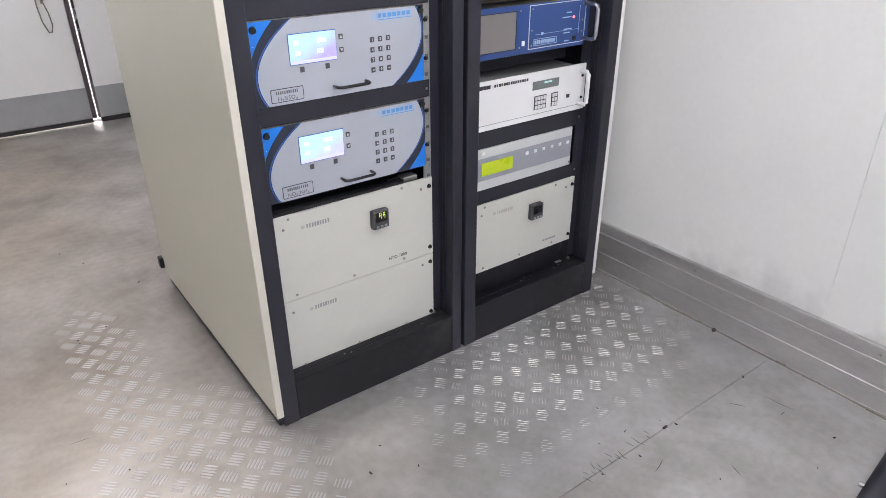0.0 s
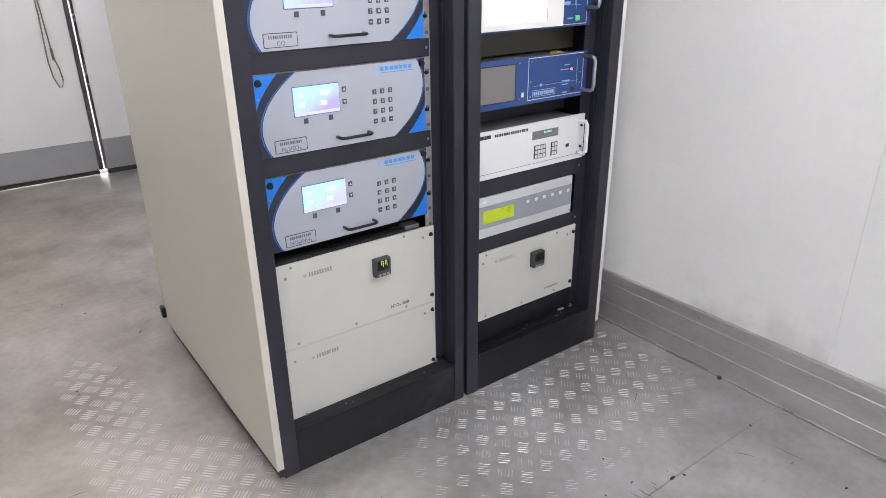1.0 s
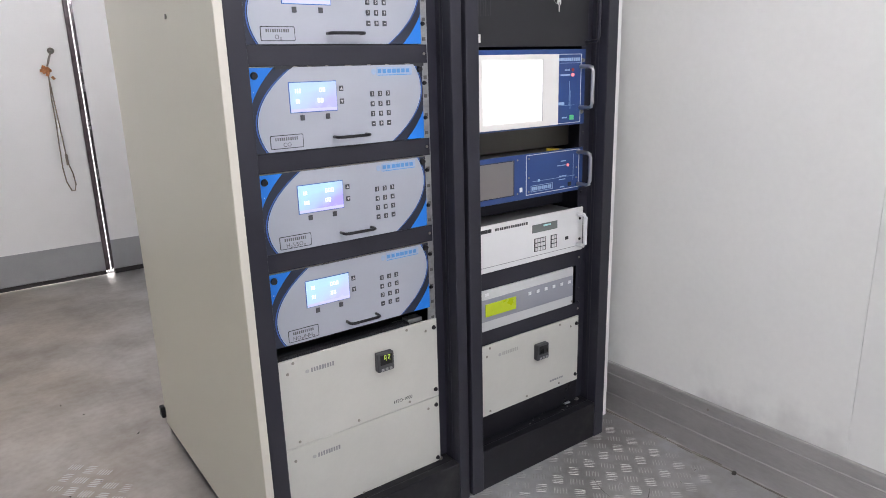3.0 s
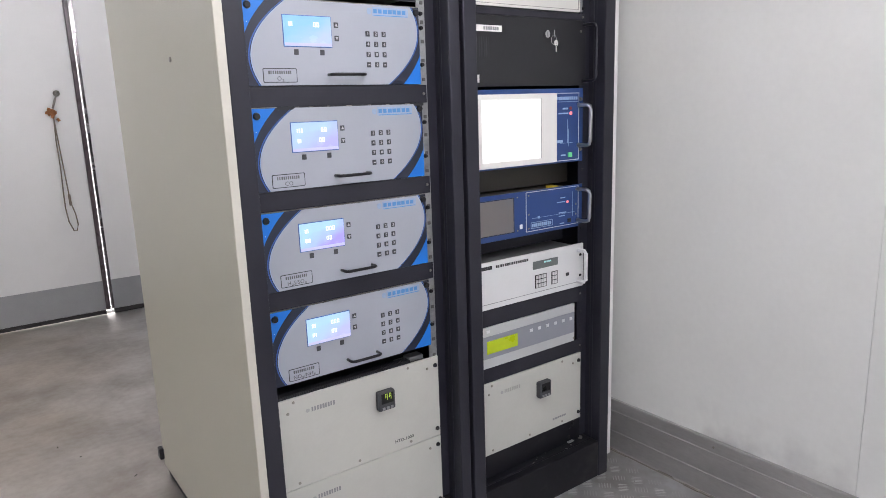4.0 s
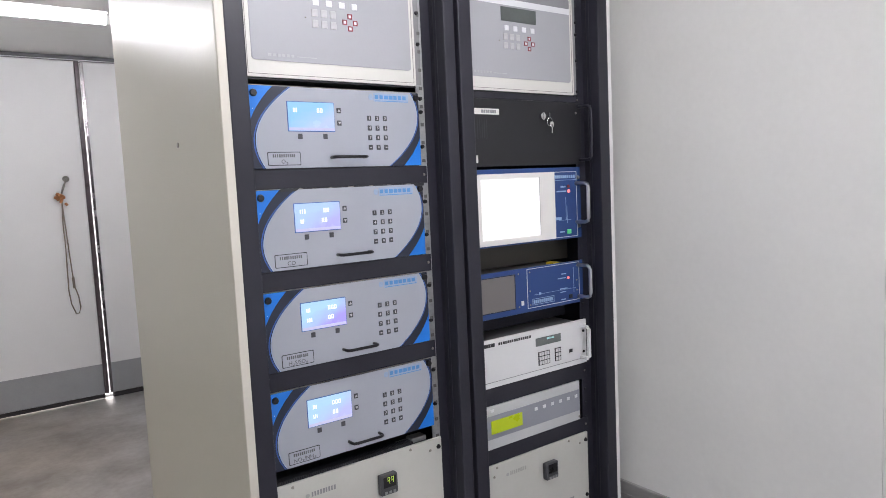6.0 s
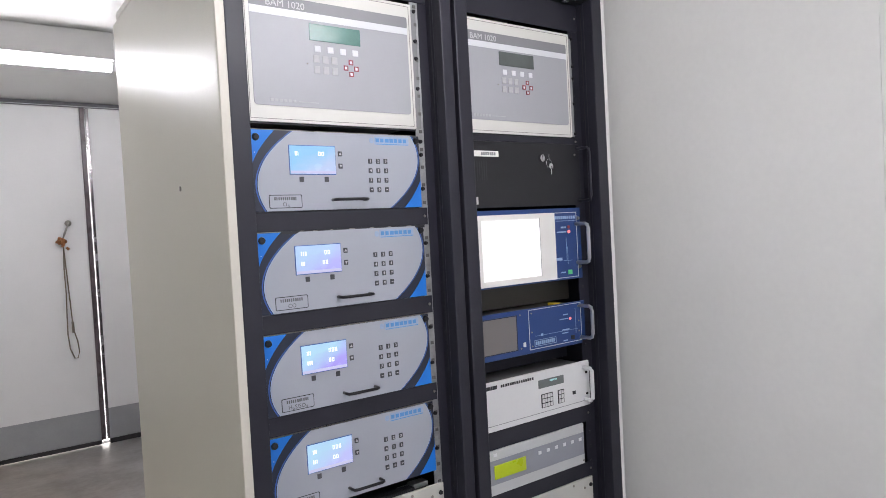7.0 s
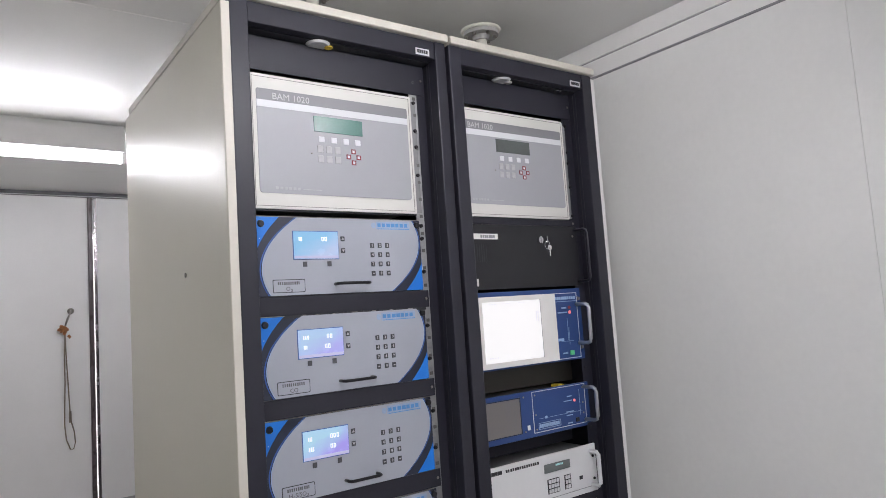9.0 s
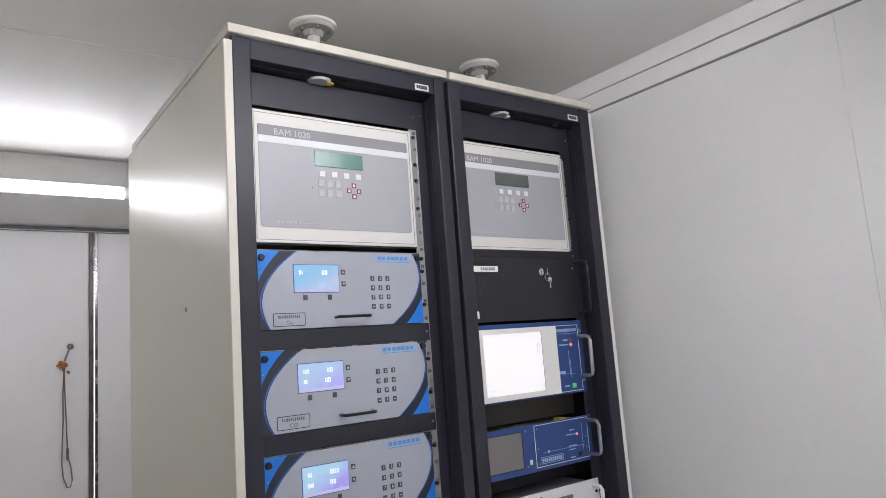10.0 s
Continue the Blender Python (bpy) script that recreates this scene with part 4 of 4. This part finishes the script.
part("panel_frame", outline(bmesh.new(), X(0.746), X(0.961), Z(0.8385) + 0.002, Z(0.9545), 0.0018, -0.0028, -0.001), KEYL, a)
part("usb_socket", box(X(0.722), X(0.732), -0.0035, 0, Z(0.853), Z(0.866), 0.0008), KEYL, a)
for px, pz in ((0.714, 0.944), (0.714, 0.850), (0.757, 0.944), (0.757, 0.850), (0.757, 0.890), (0.950, 0.944), (0.950, 0.90), (0.950, 0.87)):
    put(SMALL_SCREW, "panel_screw", a, X(px), -0.002, Z(pz)).scale = (0.7, 0.7, 0.7)
bm = bmesh.new()
for bar in ((0.893, 0.912, 0.928, 0.932), (0.878, 0.912, 0.916, 0.9195), (0.886, 0.916, 0.884, 0.888), (0.886, 0.911, 0.8745, 0.878), (0.890, 0.908, 0.852, 0.856)):
    bx(bm, X(bar[0] - 0.008), X(bar[1] - 0.008), -0.003, -0.001, Z(bar[2] - 0.005), Z(bar[3] - 0.006))
bx(bm, X(0.77), X(0.945), -0.0026, -0.001, Z(0.877), Z(0.8778))
bx(bm, X(0.936), X(0.9372), -0.0026, -0.001, Z(0.865), Z(0.94))
bx(bm, X(0.792), X(0.80), -0.003, -0.001, Z(0.875), Z(0.882))
part("face_print", bm, PALEB, a)
n = part("name_plate", outline(bmesh.new(), X(0.765), X(0.852), Z(0.848), Z(0.866), 0.0012, -0.003, -0.001), PALEB, a)
part("name_print", dashes(X(0.769), X(0.848), Z(0.852), Z(0.862), -0.003, -0.001, 10, 7), PALEB, a)
bm = bmesh.new()
cyl(bm, (X(0.913), 0, Z(0.911)), (X(0.913), -0.005, Z(0.911)), 0.0040, 12)
part("red_light", bm, LEDR, a, "lit red lamp")
part("power_switch", box(X(0.915), X(0.928), -0.005, 0, Z(0.848), Z(0.860), 0.001), INNER, a)
bow(a, X(0.957), Z(0.850), Z(0.945), 0.05, 0.0055, SATIN, "satin steel bow handle")
part("mounting_ear", box(X(0.963), X(0.978), -0.001, 0.004, 0, 0.120), NAVYP, a)
bm = bmesh.new()
bx(bm, X(0.875), X(0.90), 0.02, 0.05, 0.113, 0.121, 0.002)
part("yellow_tab", bm, GOLD, a)

# white instrument
WKEY = shared("white_key", box(-0.004, 0.004, -0.0014, 0, -0.005, 0.005), KEYL)
a = thing("dilution_calibrator", (0.5395, -0.004, 0.642), "white rack instrument with a keypad and grey display", "rack instrument")
Z = lambda v: v - 0.642
# zinc darkened to stand in for shade behind the front
part("case", box(0.004, 0.42, 0.004, 0.45, 0.004, 0.128), mat("shaded_zinc_case", (0.17, 0.17, 0.17), 0.5, 0.2), a)
part("front_panel", box(0, X(0.981), -0.002, 0.005, 0, 0.1345, 0.001), WHITEP, a)
part("face_line", box(0.03, X(0.955), -0.0026, -0.001, 0.015, 0.0165), GREYINK, a)
d = part("display", box(X(0.768), X(0.870), -0.0034, -0.001, Z(0.727), Z(0.751), 0.0008), mat("grey_display_glass", (0.17, 0.19, 0.185), 0.32, bump=0.0, rough_var=0.005), a)
part("display_print", dashes(X(0.812), X(0.842), Z(0.742), Z(0.747), -0.004, -0.003, 6, 3), mat("lit_teal_writing", (0.3, 0.5, 0.5), 0.4, bump=0.0, emit=(0.35, 0.6, 0.6), strength=0.6), d)
for x0, nx in ((0.784, 4), (0.851, 2)):
    pad = part("keypad", box(X(x0) - 0.0075, X(x0) + 0.0105 * (nx - 1) + 0.0075, -0.003, -0.001, Z(0.670), Z(0.7095)), INK, a)
    for i in range(nx):
        for j in range(3):
            put(WKEY, "key", pad, X(x0) + 0.0105 * i, -0.003, Z(0.7025) - 0.0128 * j)
part("series_print", dashes(0.037, 0.075, Z(0.756), Z(0.766), -0.003, -0.001, 5, 1, 0.15), INK, a)
part("title_print", dashes(0.088, 0.212, Z(0.757), Z(0.7645), -0.003, -0.001, 15, 8, 0.4), INK, a)
part("small_socket", box(X(0.905), X(0.918), -0.003, -0.001, Z(0.685), Z(0.695)), INK, a)
part("handle_bracket", tube([(X(0.957), 0, Z(0.662)), (X(0.957), -0.028, Z(0.662)), (X(0.957), -0.034, Z(0.668)), (X(0.957), -0.034, Z(0.752)), (X(0.957), -0.028, Z(0.758)), (X(0.957), 0, Z(0.758))], 0.0062, 8), WHITEP, a, "white bracket handle")
for z in (0.678, 0.742):
    put(BIG_SCREW, "panel_screw", a, X(0.967), -0.002, Z(z)).scale = (0.8, 0.8, 0.8)

# lime display unit
a = thing("data_logger", (0.5395, 0, 0.468), "silver rack unit with a lime green display", "data logger")
Z = lambda v: v - 0.468
# case colour lowered to imitate the shade inside the rack
part("case", box(0.004, 0.40, 0.004, 0.4, 0.004, 0.118), mat("shaded_logger_case", (0.075, 0.075, 0.075), 0.5), a)
part("front_panel", box(0, X(0.949), -0.002, 0.005, 0, 0.1215, 0.001), LIMEF, a)
part("face_band", box(0.0, X(0.947), -0.0036, -0.001, Z(0.497), Z(0.563), 0.0008), LIMEB, a)
part("display", box(X(0.592), X(0.708), -0.0050, -0.003, Z(0.511), Z(0.549), 0.0008), LIME, a, "lit lime green display")
for k in range(6):
    put(DKEY, "key", a, X(0.762 + 0.0335 * k), -0.0036, Z(0.545)).scale = (0.8, 1, 0.7)
part("maker_mark", box(X(0.592), X(0.605), -0.003, -0.001, Z(0.573), Z(0.581)), BAMLT, a)
for z in (0.478,):
    put(SMALL_SCREW, "panel_screw", a, X(0.945), -0.002, Z(z))


# ---- inlet pipes through the ceiling ----
def inlet(x, y):
    a = thing("inlet_pipe", (x, y, 0), "off-white inlet pipe with a round ceiling flange", "pipe", "inlet pipes")
    bm = bmesh.new()
    cyl(bm, (0, 0, ZT + 0.018), (0, 0, ZC), 0.0165, 24)
    part("pipe", bm, STRAW, a, "", True)
    bm = bmesh.new()
    cyl(bm, (0, 0, ZC - 0.019), (0, 0, ZC - 0.005), 0.054, 36)
    cyl(bm, (0, 0, ZC - 0.032), (0, 0, ZC - 0.019), 0.022, 24, 0.028)
    # the shade under the disc is put into its grey colour
    f = part("flange", bm, mat("shaded_flange_plastic", (0.46, 0.45, 0.43), 0.45, var=0.08), a, "round bolted flange, greyed for its shaded underside")
    bm = bmesh.new()
    cyl(bm, (0, 0, ZC - 0.007), (0, 0, ZC), 0.058, 36, 0.063)
    part("sealant_ring", bm, STRAW, f, "white sealant ring", True)
    for k in range(6):
        q = radians(60 * k + 20)
        bm = bmesh.new()
        cyl(bm, (0.043 * math.cos(q), 0.043 * math.sin(q), ZC - 0.026), (0.043 * math.cos(q), 0.043 * math.sin(q), ZC - 0.018), 0.006, 8)
        part("bolt", bm, STEELSC, f)
    return a


inlet(0.199, 0.125)
inlet(0.775, 0.130)


# ---- fluorescent battens ----
def batten(x0, x1, y, z, glow):
    a = thing("fluorescent_batten", ((x0 + x1) / 2, y, 0), "lit fluorescent tube on a white batten under the ceiling", "ceiling light", "fluorescent battens")
    h = (x1 - x0) / 2
    part("housing", box(-h, h, -0.03, 0.03, z + 0.024, ZC, 0.004), TRIM, a)
    for s in (-1, 1):
        part("lamp_holder", box(s * h - 0.012, s * h + 0.012, -0.016, 0.016, z - 0.022, z + 0.036, 0.004), TRIM, a)
    bm = bmesh.new()
    cyl(bm, (-h + 0.012, 0, z), (h - 0.012, 0, z), 0.019, 16)
    part("tube", bm, glow, a, "lit white tube", True)
    return a


batten(-1.22, 0.03, 1.62, 1.925, TUBE)
batten(0.06, 1.10, 1.62, 1.925, TUBE)
batten(-0.56, 0.66, -0.94, 1.945, TUBE_F)
# unseen batten added behind the camera as frontal fill
batten(-0.56, 0.66, -2.2, 1.945, TUBE)

# ---- hook and cord on the door ----
a = thing("door_cord", (0.0, YN, 0), "looped brown cord tied to a rusty door hook", "cord")
yo = -0.02
bm = tube([(0.012, 0, 1.345), (0.010, -0.03, 1.34), (-0.004, -0.04, 1.31), (-0.016, -0.036, 1.275), (-0.02, -0.03, 1.262)], 0.006, 8)
cyl(bm, (0.012, 0, 1.345), (0.012, -0.012, 1.345), 0.018, 12)
part("hook", bm, STEELSC, a, "small steel hook", True)
bm = bmesh.new()
rnd = random.Random(3)
for k in range(26):
    c = Vector((-0.026 + rnd.gauss(0, 0.010), yo - 0.012 + rnd.uniform(-0.012, 0.004), 1.238 + rnd.gauss(0, 0.014)))
    cyl(bm, c, c + Vector((rnd.uniform(-0.02, 0.02), rnd.uniform(-0.01, 0.01), rnd.uniform(-0.022, 0.022))), 0.0075, 6)
part("knot", bm, ORANGE, a, "frayed orange knot")
loop = [(-0.02, 1.22), (-0.026, 1.08), (-0.024, 0.935), (-0.028, 0.80), (-0.030, 0.69), (-0.022, 0.605), (-0.002, 0.548), (0.014, 0.548), (0.024, 0.585), (0.018, 0.65), (0.0, 0.72), (-0.002, 0.77), (-0.008, 0.90), (-0.016, 1.08), (-0.022, 1.22)]
part("cord", tube([(x, yo, z) for x, z in loop], 0.0038, 6), CORD, a)
bm = bmesh.new()
cyl(bm, (0.0, yo, 0.70), (-0.001, yo, 0.765), 0.007, 8)
part("cord_knot", bm, CORD, a)

# ---- black bar lying on the floor ----
a = thing("black_bar", (0.95, -1.05, 0), "black round steel bar lying on the floor", "bar")
bm = bmesh.new()
cyl(bm, (-0.19, -0.03, 0.026), (0.22, 0.02, 0.026), 0.026, 20)
part("bar", bm, BLACK, a, "", True)
bm = bmesh.new()
cyl(bm, (-0.085, 0.003, 0.028), (-0.088, 0.018, 0.030), 0.007, 12)
part("pin", bm, CHROME, a)

# ---- grit on the floor ----
rnd = random.Random(12)
bm = bmesh.new()
for k in range(46):
    x, y = rnd.uniform(-0.6, 1.15), rnd.uniform(-1.0, -0.08) if rnd.random() < 0.7 else rnd.uniform(-0.08, 1.4)
    if y > -0.08:
        x = rnd.uniform(-1.1, -0.15)
    s = rnd.uniform(0.0015, 0.004)
    m = Matrix.Translation((x, y, s * 0.4)) @ Euler((rnd.random(), rnd.random(), rnd.random() * 6)).to_matrix().to_4x4() @ Matrix.Diagonal((s * rnd.uniform(1, 3), s, s * 0.6, 1))
    bmesh.ops.create_icosphere(bm, subdivisions=1, radius=1, matrix=m)
bmesh.ops.create_icosphere(bm, subdivisions=1, radius=0.008, matrix=Matrix.Translation((1.172, -0.458, 0.005)))
bmesh.ops.create_icosphere(bm, subdivisions=1, radius=0.006, matrix=Matrix.Translation((0.691, -0.640, 0.003)) @ Matrix.Diagonal((1.8, 0.7, 0.6, 1)))
tagged(new("floor_grit", mesh_of("floor_grit", bm, DEBRIS)), "scattered dark grit on the floor", "grit", kind="stuff")

# ---- dust flakes on the rack plinths ----
rnd = random.Random(17)
bm = bmesh.new()
for k in range(14):
    x, y = (rnd.gauss(0.80, 0.06), rnd.uniform(-0.045, 0.02)) if k < 9 else (rnd.uniform(-0.03, 0.42), rnd.uniform(-0.045, 0.02))
    r = rnd.uniform(0.0008, 0.0028)
    m = Matrix.Translation((x, y, 0.1252)) @ Matrix.Rotation(rnd.random() * 6, 4, "Z") @ Matrix.Diagonal((r * rnd.uniform(1, 2.5), r, 0.0006, 1))
    bmesh.ops.create_icosphere(bm, subdivisions=1, radius=1, matrix=m)
tagged(new("plinth_dust", mesh_of("plinth_dust", bm, mat("grey_dust", (0.20, 0.19, 0.18), 0.9))), "pale dust flakes on the black rack plinths", "dust", kind="stuff")

# ---- scuffs on the floor ----
rnd = random.Random(21)
bm = bmesh.new()
spots = [(0.93, -0.72, 2.0, 0.05), (1.02, -0.80, 1.8, 0.08), (0.80, -0.30, 1.4, 0.09), (0.86, -0.38, 0.4, 0.07), (0.55, -0.72, 0.2, 0.05), (0.70, -0.85, 1.2, 0.04)]
spots += [(rnd.uniform(-0.9, -0.2), rnd.uniform(-0.1, 1.2), rnd.uniform(0, 3), rnd.uniform(0.03, 0.09)) for _ in range(3)]
spots += [(rnd.uniform(0.1, 1.1), rnd.uniform(-1.0, -0.66), rnd.uniform(0, 3), rnd.uniform(0.015, 0.03)) for _ in range(3)]
spots += [(rnd.uniform(0.40, 0.66), SEAM + rnd.uniform(-0.02, 0.012), rnd.uniform(1.2, 1.9), rnd.uniform(0.012, 0.03)) for _ in range(18)]
for x, y, q, ln in spots:
    bend = rnd.uniform(-0.5, 0.5)
    a, last = Vector((x, y, 0.0006)), None
    for k in range(6):
        d = Vector((math.cos(q + bend * k / 5), math.sin(q + bend * k / 5), 0))
        n = Vector((-d.y, d.x, 0)) * (0.0014 * (1 - abs(k - 2.5) / 3.2))
        pair = (bm.verts.new(a + n), bm.verts.new(a - n))
        if last:
            bm.faces.new((last[0], last[1], pair[1], pair[0]))
        last = pair
        a = a + d * (ln / 5)
bmesh.ops.recalc_face_normals(bm, faces=bm.faces)
tagged(new("floor_scuffs", mesh_of("floor_scuffs", bm, mat("dark_scuff", (0.16, 0.15, 0.145), 0.7))), "thin dark scuff marks on the floor plates", "scuff mark", kind="stuff")

# ---- raised bars of the tread plate ----
def tread():
    vs, fs = [], []
    d1, d2 = Vector((0.707, 0.707, 0)), Vector((0.707, -0.707, 0))
    px, py = 0.068, 0.089
    for ox, oy, west, i, j, o, d in ((*org, i, j, o, d) for org in ((0.746, -0.149, False), (-0.230, 0.002, True))
                                     for i in range(-31, 24) for j in range(-26, 38) for o, d in ((0, d2), (0.5, d1))):
                cx, cy = ox + (i + o) * px, oy + (j + o) * py
                if (cx < 0.17) != west:
                    continue
                if not (XW + 0.04 < cx < XE - 0.05 and YS + 0.05 < cy < YN - 0.05):
                    continue
                if -0.09 < cx < 1.06 and -0.06 < cy < 0.9:
                    continue
                wear = noise.noise((cx * 1.7 + 3, cy * 1.7, 0.3)) + 0.35 * noise.noise((cx * 6, cy * 6, 2.0))
                if west:
                    keepn = (1.5 * math.exp(-((cx + 0.27) ** 2 / 0.024 + (cy + 0.04) ** 2 / 0.034))
                             + 1.1 * math.exp(-((cx + 0.39) ** 2 / 0.004 + (cy - 0.48) ** 2 / 0.08))
                             + 0.3 * math.exp(-((cx + 0.30) ** 2 / 0.05 + (cy + 0.35) ** 2 / 0.05)))
                else:
                    # cross bars are flattened here to imitate their missing glints
                    keepn = (1.1 * math.exp(-(((cx - 0.82) / 0.56) ** 4 + ((cy + 0.16) / 0.32) ** 4)) + 0.12 * math.exp(-((cy + 0.55) / 0.3) ** 2)) * (1.0 if o == 0 else 0.28)
                h = (0.0016 if west else 0.00095) * min(1.25, max(0.0, keepn * (0.95 + (0.9 if west else 0.5) * wear)))
                if h < 0.00018:
                    continue
                n, wd = Vector((-d.y, d.x, 0)), 0.0032 if west else 0.0026
                for k in range(-2, 3):
                    c = Vector((cx, cy, 0)) + n * (k * 0.0088)
                    ln = 0.021 - 0.0012 * abs(k)
                    hk = h * (0.7 + 0.6 * abs(math.sin(cx * 91 + k * 7 + cy * 57)))
                    b = len(vs)
                    for s, w, z in ((-ln, 0, -0.0002), (-ln * 0.55, wd, -0.0002), (ln * 0.55, wd, -0.0002), (ln, 0, -0.0002), (ln * 0.55, -wd, -0.0002), (-ln * 0.55, -wd, -0.0002), (-ln * 0.5, 0, hk), (ln * 0.5, 0, hk)):
                        p = c + d * s + n * w
                        vs.append((p.x, p.y, z))
                    fs += [(b, b + 6, b + 1), (b + 1, b + 6, b + 7, b + 2), (b + 2, b + 7, b + 3), (b + 3, b + 7, b + 4), (b + 4, b + 7, b + 6, b + 5), (b + 5, b + 6, b)]
    me = bpy.data.meshes.new("tread_bars")
    me.from_pydata(vs, [], fs)
    bm = bmesh.new()
    bm.from_mesh(me)
    bmesh.ops.recalc_face_normals(bm, faces=bm.faces)
    bm.to_mesh(me)
    bm.free()
    me.materials.append(BARS)
    ob = new("tread_bars", me)
    ob.parent = floor
    tagged(ob, "worn five-bar tread pattern raised on the plate", kind="stuff")


tread()
